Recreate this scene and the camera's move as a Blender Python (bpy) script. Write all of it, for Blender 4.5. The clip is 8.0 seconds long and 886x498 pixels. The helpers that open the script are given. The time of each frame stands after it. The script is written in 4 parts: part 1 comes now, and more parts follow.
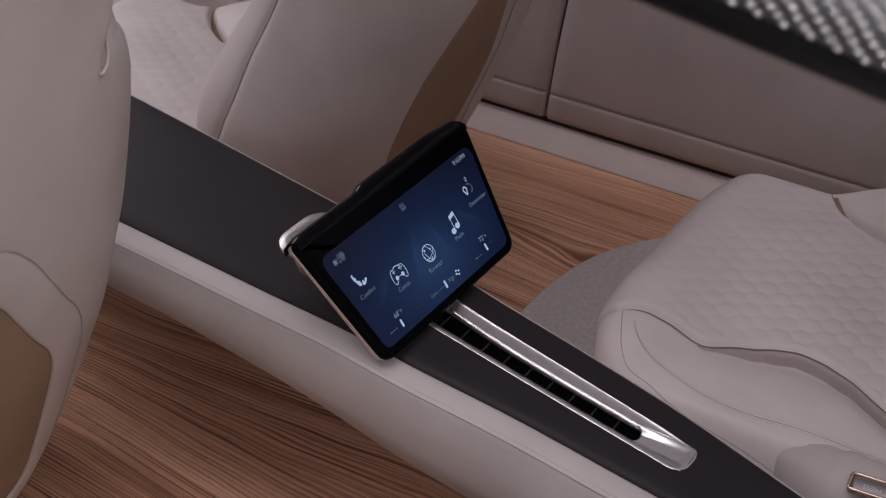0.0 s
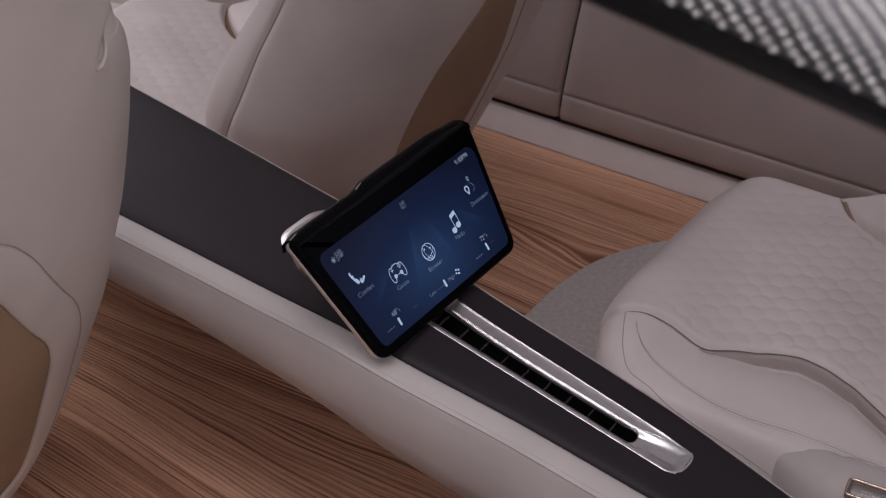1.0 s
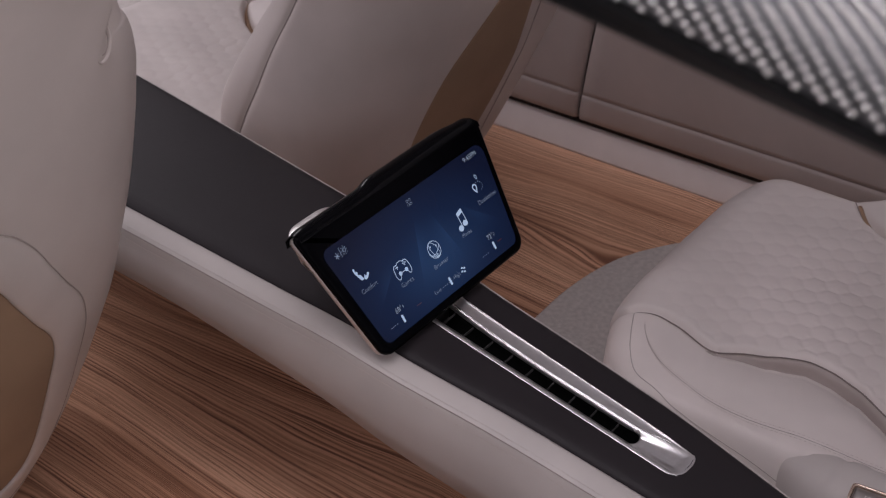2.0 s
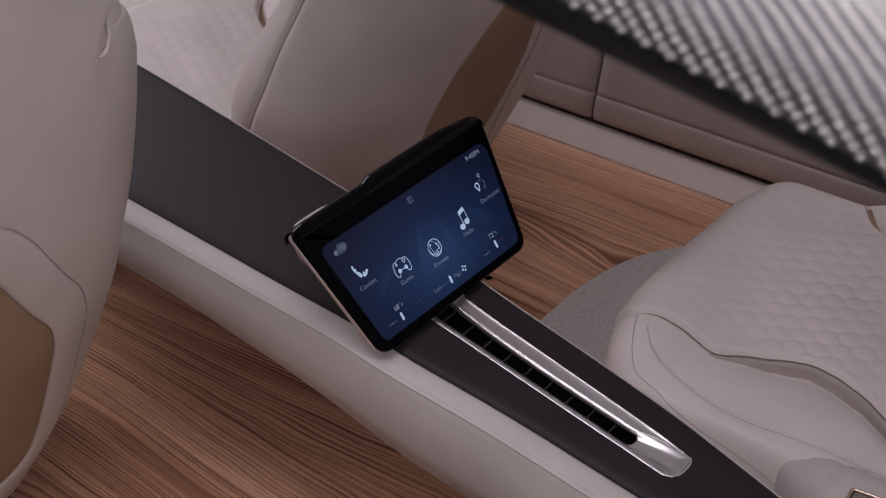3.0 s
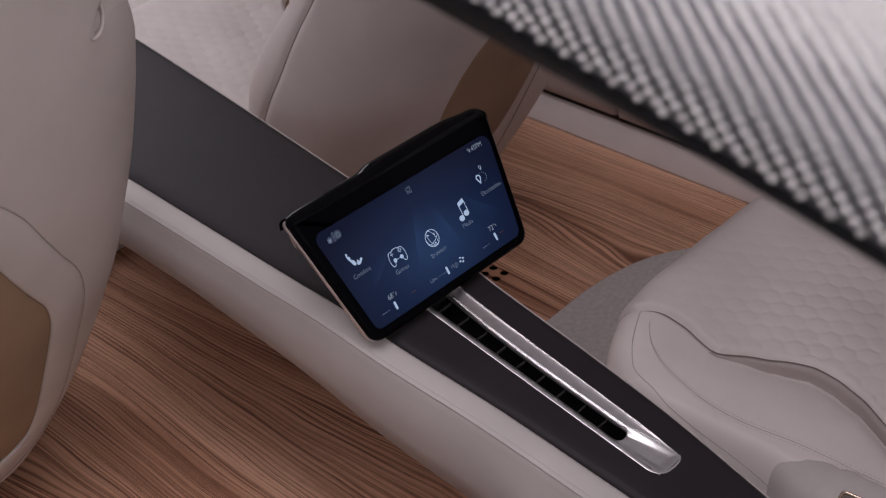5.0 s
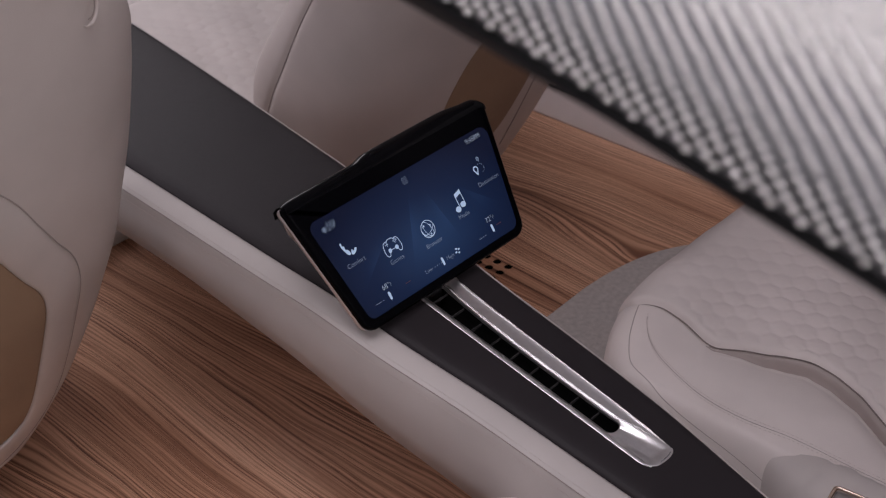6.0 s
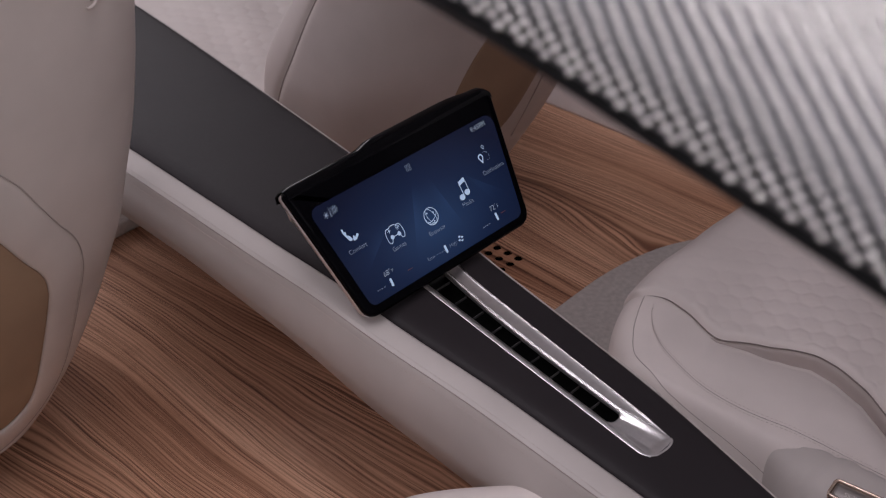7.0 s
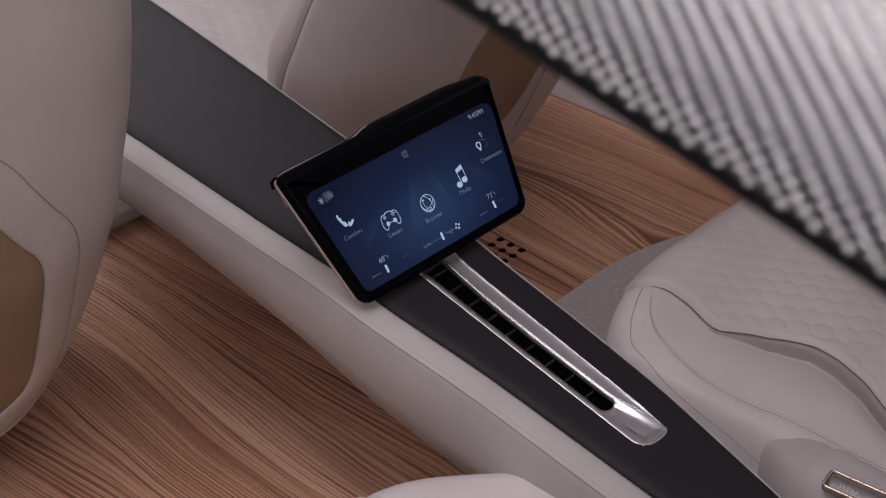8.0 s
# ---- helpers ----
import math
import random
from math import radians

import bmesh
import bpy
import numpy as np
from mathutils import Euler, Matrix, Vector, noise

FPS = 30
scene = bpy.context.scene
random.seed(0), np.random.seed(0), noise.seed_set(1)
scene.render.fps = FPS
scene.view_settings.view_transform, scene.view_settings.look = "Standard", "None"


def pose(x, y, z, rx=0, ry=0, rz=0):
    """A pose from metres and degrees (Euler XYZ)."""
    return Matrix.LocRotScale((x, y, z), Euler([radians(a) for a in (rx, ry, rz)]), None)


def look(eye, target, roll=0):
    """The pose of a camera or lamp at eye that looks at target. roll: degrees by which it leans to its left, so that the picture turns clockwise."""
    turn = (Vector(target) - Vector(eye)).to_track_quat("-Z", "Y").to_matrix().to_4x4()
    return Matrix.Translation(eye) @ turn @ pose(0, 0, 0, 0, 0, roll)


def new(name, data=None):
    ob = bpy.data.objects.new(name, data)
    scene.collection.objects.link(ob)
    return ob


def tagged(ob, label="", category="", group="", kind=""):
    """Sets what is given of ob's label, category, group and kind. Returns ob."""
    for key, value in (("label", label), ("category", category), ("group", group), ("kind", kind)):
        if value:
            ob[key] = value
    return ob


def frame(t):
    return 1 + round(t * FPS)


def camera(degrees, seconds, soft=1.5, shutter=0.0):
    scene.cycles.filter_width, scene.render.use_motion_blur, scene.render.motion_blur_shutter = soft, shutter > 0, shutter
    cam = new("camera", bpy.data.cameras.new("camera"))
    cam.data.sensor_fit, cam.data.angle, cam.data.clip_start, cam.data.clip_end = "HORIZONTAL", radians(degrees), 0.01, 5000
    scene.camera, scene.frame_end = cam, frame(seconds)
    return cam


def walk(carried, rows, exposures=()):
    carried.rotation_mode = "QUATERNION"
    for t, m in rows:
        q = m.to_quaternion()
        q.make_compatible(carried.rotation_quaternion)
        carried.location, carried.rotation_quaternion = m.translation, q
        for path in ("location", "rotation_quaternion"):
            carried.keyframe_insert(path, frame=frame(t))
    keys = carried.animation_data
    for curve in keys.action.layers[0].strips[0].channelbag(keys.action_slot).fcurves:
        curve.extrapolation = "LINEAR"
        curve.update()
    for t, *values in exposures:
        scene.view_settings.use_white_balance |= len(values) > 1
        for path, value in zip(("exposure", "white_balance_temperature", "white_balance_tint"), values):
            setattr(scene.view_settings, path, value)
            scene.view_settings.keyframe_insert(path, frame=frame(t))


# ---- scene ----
cam = camera(33.00, 8.0, soft=1.2)
PATH = [
    (0, pose(0.7728, -1.1396, 1.3488, 55.940, 0.192, 33.328)),
    (0.5, pose(0.7875, -1.1295, 1.3479, 55.946, 0.202, 34.009)),
    (1, pose(0.8009, -1.1200, 1.3474, 55.932, 0.203, 34.735)),
    (1.5, pose(0.8144, -1.1104, 1.3460, 55.930, 0.232, 35.564)),
    (3, pose(0.8580, -1.0798, 1.3431, 55.934, 0.367, 37.818)),
    (3.5, pose(0.8736, -1.0698, 1.3423, 55.945, 0.398, 38.530)),
    (4, pose(0.8893, -1.0595, 1.3402, 55.962, 0.488, 39.194)),
    (4.5, pose(0.9044, -1.0489, 1.3370, 55.987, 0.493, 39.977)),
    (6, pose(0.9471, -1.0205, 1.3255, 55.965, 0.635, 41.734)),
    (6.5, pose(0.9594, -1.0121, 1.3202, 55.939, 0.628, 42.381)),
    (7, pose(0.9707, -1.0040, 1.3122, 55.944, 0.690, 43.022)),
    (7.5, pose(0.9812, -0.9970, 1.3034, 55.964, 0.735, 43.595)),
    (8, pose(0.9916, -0.9896, 1.2963, 55.986, 0.715, 43.887)),
]
walk(cam, PATH)
cam.data.dof.use_dof = True
cam.data.dof.focus_distance = 1.66
cam.data.dof.aperture_fstop = 12.5

# ---- light: an assumed showroom ceiling panel, with added unseen fill lamps ----
world = bpy.data.worlds.new("showroom_air")
scene.world = world
world.use_nodes = True
world.node_tree.nodes["Background"].inputs[0].default_value = (0.92, 0.90, 0.92, 1)
world.node_tree.nodes["Background"].inputs[1].default_value = 0.30
scene.view_settings.exposure = 0.0


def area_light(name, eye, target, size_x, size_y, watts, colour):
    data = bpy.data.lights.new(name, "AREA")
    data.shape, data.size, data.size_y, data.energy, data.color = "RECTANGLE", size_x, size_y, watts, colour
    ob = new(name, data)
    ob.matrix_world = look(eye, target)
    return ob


area_light("ceiling_panel", (0.47, -0.95, 3.6), (-0.1, -0.3, 0), 3.0, 1.9, 63, (1.0, 0.935, 1.02))
# Unseen fill lamps, added to brighten the seat backs, floor and cushions.
area_light("side_fill", (2.8, -1.0, 2.6), (-0.3, -0.3, 0.2), 1.8, 1.4, 23, (1.0, 0.935, 1.01))
area_light("low_fill", (2.6, -1.25, 0.95), (-0.3, -0.45, 0.3), 1.0, 0.8, 7, (0.97, 1.0, 0.90))
# Added lamp, set where its reflection puts a sheen on the wood.
area_light("sheen_fill", (-2.8, 1.25, 1.78), (-0.6, -0.07, 0.0), 1.2, 0.9, 11, (1.0, 0.95, 1.0))
area_light("front_fill", (-3.0, -0.25, 1.45), (-0.5, -0.1, 0.1), 1.8, 1.3, 21, (1.0, 0.925, 1.02))


# ---- materials ----
def nodes_of(name):
    m = bpy.data.materials.new(name)
    m.use_nodes = True
    nt = m.node_tree
    return m, nt, nt.nodes["Principled BSDF"]


def add(nt, kind, **values):
    n = nt.nodes.new(kind)
    for key, value in values.items():
        n.inputs[key.replace("_", " ")].default_value = value
    return n


def ramp_of(nt, stops):
    r = nt.nodes.new("ShaderNodeValToRGB")
    while len(r.color_ramp.elements) < len(stops):
        r.color_ramp.elements.new(0.5)
    for e, (p, c) in zip(r.color_ramp.elements, stops):
        e.position, e.color = p, (*c, 1)
    return r


def leather(name, colour, rough, grain=900.0, depth=0.25, vary=0.10, spec=0.4):
    m, nt, b = nodes_of(name)
    co = nt.nodes.new("ShaderNodeTexCoord")
    big = add(nt, "ShaderNodeTexNoise", Scale=7.0, Detail=4.0)
    nt.links.new(co.outputs["Object"], big.inputs["Vector"])
    lo = tuple(c * (1 - vary) for c in colour)
    hi = tuple(min(1, c * (1 + vary * 0.6)) for c in colour)
    r = ramp_of(nt, [(0.3, lo), (0.7, hi)])
    nt.links.new(big.outputs["Fac"], r.inputs["Fac"])
    nt.links.new(r.outputs["Color"], b.inputs["Base Color"])
    v = add(nt, "ShaderNodeTexVoronoi", Scale=grain)
    nt.links.new(co.outputs["Object"], v.inputs["Vector"])
    fine = add(nt, "ShaderNodeTexNoise", Scale=grain * 0.12, Detail=6.0)
    nt.links.new(co.outputs["Object"], fine.inputs["Vector"])
    mix = nt.nodes.new("ShaderNodeMath")
    mix.operation = "ADD"
    nt.links.new(v.outputs["Distance"], mix.inputs[0])
    nt.links.new(fine.outputs["Fac"], mix.inputs[1])
    bump = add(nt, "ShaderNodeBump", Strength=depth, Distance=0.0006)
    nt.links.new(mix.outputs[0], bump.inputs["Height"])
    nt.links.new(bump.outputs["Normal"], b.inputs["Normal"])
    rr = nt.nodes.new("ShaderNodeMapRange")
    rr.inputs["To Min"].default_value, rr.inputs["To Max"].default_value = rough - 0.06, rough + 0.08
    nt.links.new(fine.outputs["Fac"], rr.inputs["Value"])
    nt.links.new(rr.outputs["Result"], b.inputs["Roughness"])
    b.inputs["Specular IOR Level"].default_value = spec
    return m


def plain(name, colour, rough, metal=0.0, spec=0.5, scale=60.0, vary=0.06, bump_depth=0.0):
    m, nt, b = nodes_of(name)
    co = nt.nodes.new("ShaderNodeTexCoord")
    n = add(nt, "ShaderNodeTexNoise", Scale=scale, Detail=5.0)
    nt.links.new(co.outputs["Object"], n.inputs["Vector"])
    r = ramp_of(nt, [(0.3, tuple(c * (1 - vary) for c in colour)), (0.7, tuple(min(1, c * (1 + vary)) for c in colour))])
    nt.links.new(n.outputs["Fac"], r.inputs["Fac"])
    nt.links.new(r.outputs["Color"], b.inputs["Base Color"])
    b.inputs["Roughness"].default_value, b.inputs["Metallic"].default_value = rough, metal
    b.inputs["Specular IOR Level"].default_value = spec
    if bump_depth:
        bp = add(nt, "ShaderNodeBump", Strength=0.6, Distance=bump_depth)
        nt.links.new(n.outputs["Fac"], bp.inputs["Height"])
        nt.links.new(bp.outputs["Normal"], b.inputs["Normal"])
    return m


def maths(nt, op, a, b=None, c=None):
    """One math node; numbers or sockets go in, a socket comes out."""
    n = nt.nodes.new("ShaderNodeMath")
    n.operation = op
    for k, v in enumerate((a, b, c)):
        if v is None:
            continue
        if isinstance(v, (int, float)):
            n.inputs[k].default_value = v
        else:
            nt.links.new(v, n.inputs[k])
    return n.outputs[0]


def span(nt, value, lo, hi, a, b):
    """value carried from lo..hi to a..b, held at the ends."""
    n = nt.nodes.new("ShaderNodeMapRange")
    for key, v in (("From Min", lo), ("From Max", hi), ("To Min", a), ("To Max", b)):
        n.inputs[key].default_value = v
    nt.links.new(value, n.inputs["Value"])
    return n.outputs["Result"]


def zebrano(name):
    m, nt, b = nodes_of(name)
    co = nt.nodes.new("ShaderNodeTexCoord")
    sep = nt.nodes.new("ShaderNodeSeparateXYZ")
    nt.links.new(co.outputs["Object"], sep.inputs[0])
    x, y = sep.outputs["X"], sep.outputs["Y"]

    def grain(u, v, su, sv, detail, rough=0.5):
        comb = nt.nodes.new("ShaderNodeCombineXYZ")
        nt.links.new(maths(nt, "MULTIPLY", u, su), comb.inputs["X"])
        nt.links.new(maths(nt, "MULTIPLY", v, sv), comb.inputs["Y"])
        n = add(nt, "ShaderNodeTexNoise", Scale=1.0, Detail=detail, Roughness=rough)
        nt.links.new(comb.outputs[0], n.inputs["Vector"])
        return n.outputs["Fac"]

    # growth rings: a slow wander, and arches where the veneer cuts through them
    ring = maths(nt, "ADD", y, maths(nt, "MULTIPLY", grain(x, y, 1.5, 3.2, 1.0), 0.10))
    ring = maths(nt, "ADD", ring, maths(nt, "MULTIPLY", grain(x, y, 5.0, 9.0, 1.0), 0.016))
    for x0, y0, sx, sy, amp in ((0.08, 0.632, 0.46, 0.105, 0.090), (-0.78, -0.285, 0.48, 0.065, 0.066), (-0.25, 0.02, 0.25, 0.11, 0.045)):
        dx = maths(nt, "MULTIPLY_ADD", x, 1 / sx, -x0 / sx)
        dy = maths(nt, "MULTIPLY_ADD", y, 1 / sy, -y0 / sy)
        bell = maths(nt, "EXPONENT", maths(nt, "MULTIPLY", maths(nt, "ADD", maths(nt, "MULTIPLY", dx, dx), maths(nt, "MULTIPLY", dy, dy)), -1.0))
        ring = maths(nt, "ADD", ring, maths(nt, "MULTIPLY", maths(nt, "MULTIPLY", dy, bell), -amp))
    # narrow dark latewood lines, uneven in step and in strength
    phase = maths(nt, "MULTIPLY_ADD", grain(x, ring, 2.2, 40.0, 2.0), 9.0, maths(nt, "MULTIPLY", ring, 2 * math.pi * 150.0))
    line = maths(nt, "POWER", maths(nt, "MULTIPLY_ADD", maths(nt, "SINE", phase), 0.5, 0.5), 2.6)
    power = span(nt, grain(x, ring, 1.6, 46.0, 3.0), 0.36, 0.64, 0.16, 0.92)
    dark = maths(nt, "MULTIPLY", line, maths(nt, "MULTIPLY", power, span(nt, grain(x, ring, 4.0, 5.0, 1.0), 0.38, 0.62, 0.55, 1.0)))
    hair = maths(nt, "POWER", maths(nt, "MULTIPLY_ADD", maths(nt, "SINE", maths(nt, "MULTIPLY", phase, 2.37)), 0.5, 0.5), 4.0)
    dark = maths(nt, "MAXIMUM", dark, maths(nt, "MULTIPLY", hair, span(nt, grain(x, ring, 2.0, 70.0, 2.0), 0.44, 0.66, 0.0, 0.75)))
    streak = span(nt, grain(x, ring, 1.5, 150.0, 4.0), 0.50, 0.72, 0.0, 0.8)
    dark = maths(nt, "MAXIMUM", dark, streak)
    # short open pores
    pores = span(nt, grain(x, ring, 26.0, 900.0, 2.0), 0.60, 0.72, 0.0, 0.55)
    dark = maths(nt, "MINIMUM", maths(nt, "ADD", dark, maths(nt, "MULTIPLY", pores, 0.6)), 1.0)
    base = ramp_of(nt, WOOD_TONES)
    nt.links.new(dark, base.inputs["Fac"])
    broad = ramp_of(nt, [(0.34, (0.66, 0.58, 0.54)), (0.47, (0.92, 0.89, 0.87)), (0.62, (1, 1, 1))])
    nt.links.new(grain(x, ring, 0.9, 17.0, 2.5), broad.inputs["Fac"])
    fine = grain(x, ring, 7.0, 560.0, 3.0)
    fleck = ramp_of(nt, [(0.36, (0.80, 0.78, 0.76)), (0.48, (0.96, 0.95, 0.94)), (0.62, (1.0, 1.0, 1.0))])
    nt.links.new(fine, fleck.inputs["Fac"])
    last = base.outputs["Color"]
    for other in (broad, fleck):
        mx = nt.nodes.new("ShaderNodeMix")
        mx.data_type, mx.blend_type = "RGBA", "MULTIPLY"
        mx.inputs["Factor"].default_value = 1.0
        nt.links.new(last, mx.inputs["A"])
        nt.links.new(other.outputs["Color"], mx.inputs["B"])
        last = mx.outputs["Result"]
    nt.links.new(last, b.inputs["Base Color"])
    bump = add(nt, "ShaderNodeBump", Strength=0.22, Distance=0.0005)
    nt.links.new(maths(nt, "SUBTRACT", fine, dark), bump.inputs["Height"])
    nt.links.new(bump.outputs["Normal"], b.inputs["Normal"])
    nt.links.new(span(nt, dark, 0.0, 1.0, 0.34, 0.48), b.inputs["Roughness"])
    b.inputs["Specular IOR Level"].default_value = 0.45
    return m


WOOD_TONES = [(0.0, (0.86, 0.53, 0.36)), (0.30, (0.61, 0.335, 0.21)), (0.62, (0.28, 0.126, 0.075)), (0.95, (0.125, 0.052, 0.031))]


def glowing(name, colour, strength):
    m, nt, b = nodes_of(name)
    b.inputs["Base Color"].default_value = (0.01, 0.01, 0.01, 1)
    b.inputs["Emission Color"].default_value = (*colour, 1)
    b.inputs["Emission Strength"].default_value = strength
    b.inputs["Roughness"].default_value = 0.3
    return m


def display(name):
    m, nt, b = nodes_of(name)
    co = nt.nodes.new("ShaderNodeTexCoord")
    mp = nt.nodes.new("ShaderNodeMapping")
    mp.inputs["Location"].default_value = (0.0, 0.14, 0)
    mp.inputs["Scale"].default_value = (6.0, 10.5, 0.0)
    nt.links.new(co.outputs["Object"], mp.inputs["Vector"])
    g = nt.nodes.new("ShaderNodeTexGradient")
    g.gradient_type = "SPHERICAL"
    nt.links.new(mp.outputs["Vector"], g.inputs["Vector"])
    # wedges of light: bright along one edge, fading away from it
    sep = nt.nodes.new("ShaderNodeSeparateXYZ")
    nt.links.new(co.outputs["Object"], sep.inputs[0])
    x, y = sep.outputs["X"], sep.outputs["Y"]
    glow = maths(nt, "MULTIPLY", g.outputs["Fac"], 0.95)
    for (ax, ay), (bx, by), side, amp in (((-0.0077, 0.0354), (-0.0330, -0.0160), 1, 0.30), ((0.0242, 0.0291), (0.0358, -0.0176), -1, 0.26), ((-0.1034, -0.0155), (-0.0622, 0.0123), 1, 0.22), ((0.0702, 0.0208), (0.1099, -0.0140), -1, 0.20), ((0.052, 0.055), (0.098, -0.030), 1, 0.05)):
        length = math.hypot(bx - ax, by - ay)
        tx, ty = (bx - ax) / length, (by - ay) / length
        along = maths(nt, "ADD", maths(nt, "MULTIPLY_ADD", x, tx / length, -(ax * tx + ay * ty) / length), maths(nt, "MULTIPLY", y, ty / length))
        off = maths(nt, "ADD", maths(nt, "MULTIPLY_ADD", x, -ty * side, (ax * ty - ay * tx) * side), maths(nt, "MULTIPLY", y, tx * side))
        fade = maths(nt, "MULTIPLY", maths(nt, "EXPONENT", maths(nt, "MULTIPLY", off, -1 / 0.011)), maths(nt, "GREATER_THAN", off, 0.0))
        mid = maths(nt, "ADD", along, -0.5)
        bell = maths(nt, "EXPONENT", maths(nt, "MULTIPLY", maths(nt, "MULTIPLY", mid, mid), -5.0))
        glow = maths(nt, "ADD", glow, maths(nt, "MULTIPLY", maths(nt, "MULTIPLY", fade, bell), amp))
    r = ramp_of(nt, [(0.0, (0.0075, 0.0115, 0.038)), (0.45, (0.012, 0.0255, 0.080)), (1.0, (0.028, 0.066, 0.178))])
    nt.links.new(glow, r.inputs["Fac"])
    b.inputs["Base Color"].default_value = (0.004, 0.004, 0.006, 1)
    nt.links.new(r.outputs["Color"], b.inputs["Emission Color"])
    b.inputs["Emission Strength"].default_value = 0.52
    b.inputs["Roughness"].default_value = 0.12
    b.inputs["Specular IOR Level"].default_value = 0.12
    return m


BEIGE = leather("beige_leather", (0.575, 0.528, 0.505), 0.48)
BEIGE_QUILT = leather("quilted_beige_leather", (0.75, 0.68, 0.65), 0.5)
SHELL = leather("warm_grey_leather", (0.59, 0.52, 0.49), 0.5)
TAUPE = leather("taupe_leather", (0.44, 0.375, 0.35), 0.52)
CHARCOAL = leather("charcoal_leather", (0.0275, 0.0235, 0.0260), 0.45, 1200.0, 0.2, spec=0.15)
SEAM = plain("seam_thread", (0.37, 0.315, 0.295), 0.7)
GAP_DARK = plain("dark_gap_shade", (0.035, 0.027, 0.025), 0.7, spec=0.2)
PIPING = plain("dark_piping", (0.22, 0.18, 0.165), 0.65)
TRIM = leather("pale_sill_trim", (0.76, 0.69, 0.665), 0.5, 1400.0, 0.15)
THREAD = plain("stitch_thread", (0.55, 0.48, 0.45), 0.6)
TAN = leather("tan_suede", (0.33, 0.215, 0.14), 0.75, 1400.0, 0.3, 0.15)
WOOD = zebrano("zebra_wood_veneer")
ALU = plain("satin_aluminium", (0.80, 0.785, 0.785), 0.34, 0.97, scale=140.0)
POLISHED = plain("polished_aluminium", (0.90, 0.885, 0.885), 0.14, 1.0, scale=140.0, vary=0.03)
SILVER = plain("silver_shell", (0.70, 0.67, 0.66), 0.36, 0.95)
GOLD = plain("rose_gold_trim", (0.82, 0.66, 0.55), 0.26, 1.0)
KEY = plain("satin_grey_key", (0.27, 0.245, 0.235), 0.42, 0.6)
GLOSS = plain("gloss_black_plastic", (0.003, 0.003, 0.004), 0.09, spec=0.12)
BEZEL = plain("black_glass_bezel", (0.002, 0.002, 0.003), 0.12, spec=0.04)
BLACK = plain("matt_black_plastic", (0.012, 0.011, 0.012), 0.5)
SLOT = plain("duct_black", (0.003, 0.003, 0.003), 0.8, spec=0.04)
SLAT = plain("dark_slat", (0.10, 0.095, 0.095), 0.45, 0.5)
RUBBER = plain("black_rubber_seal", (0.010, 0.010, 0.011), 0.7, spec=0.25)
CARPET = plain("grey_carpet", (0.60, 0.555, 0.53), 0.95, spec=0.1, scale=130.0, vary=0.11, bump_depth=0.002)
PEARL = plain("silver_weave", (0.84, 0.825, 0.80), 0.22, 0.7, vary=0.03)
WEAVE_BASE = plain("dark_weave_backing", (0.12, 0.12, 0.125), 0.7, scale=300.0)
# Both made paler so that the unseen room bounces more light into the cabin.
WALL_PAINT = plain("white_showroom_paint", (0.81, 0.79, 0.80), 0.8, scale=2.0)
CONCRETE = plain("showroom_concrete", (0.48, 0.46, 0.46), 0.6, scale=4.0, vary=0.12)
UI = glowing("screen_white", (0.56, 0.71, 1.0), 0.62)
UI_TEXT = glowing("screen_text", (0.66, 0.78, 1.0), 0.42)
UI_DIM = glowing("screen_dim_text", (0.54, 0.66, 0.95), 0.28)
UI_RED = glowing("screen_red", (0.35, 0.06, 0.06), 0.12)
SCREEN = display("lit_display")


# ---- mesh helpers ----
def link_mesh(name, verts, faces, material, parent=None, label="", smooth=True):
    me = bpy.data.meshes.new(name)
    me.from_pydata([tuple(v) for v in verts], [], [tuple(f) for f in faces])
    me.update()
    if smooth:
        me.polygons.foreach_set("use_smooth", [True] * len(me.polygons))
    me.materials.append(material)
    ob = new(name, me)
    if parent is not None:
        ob.parent = parent
    if label:
        ob["label"] = label
    return ob


def part(name, bm, material, parent=None, label="", smooth=True):
    bmesh.ops.recalc_face_normals(bm, faces=bm.faces)
    me = bpy.data.meshes.new(name)
    bm.to_mesh(me)
    bm.free()
    if smooth:
        me.polygons.foreach_set("use_smooth", [True] * len(me.polygons))
    me.materials.append(material)
    ob = new(name, me)
    if parent is not None:
        ob.parent = parent
    if label:
        ob["label"] = label
    return ob


def empty(name, place=(0, 0, 0)):
    ob = new(name)
    ob.location = place
    return ob


def grid_mesh(points, close_u=False, close_v=False):
    """points[i][j]: verts and quads of a sheet."""
    a = np.asarray(points, float)
    nu, nv = a.shape[:2]
    verts = a.reshape(-1, 3)
    iu = range(nu if close_u else nu - 1)
    faces = []
    for i in iu:
        i2 = (i + 1) % nu
        for j in range(nv if close_v else nv - 1):
            j2 = (j + 1) % nv
            faces.append((i * nv + j, i2 * nv + j, i2 * nv + j2, i * nv + j2))
    return verts, faces


def sheet(name, points, material, parent=None, label="", close_u=False, close_v=False, caps=False, flip=False):
    verts, faces = grid_mesh(points, close_u, close_v)
    a = np.asarray(points, float)
    nu, nv = a.shape[:2]
    if caps and close_v:
        faces.append(tuple(range(nv))[::-1])
        faces.append(tuple((nu - 1) * nv + j for j in range(nv)))
    if flip:
        faces = [f[::-1] for f in faces]
    return link_mesh(name, verts, faces, material, parent, label)


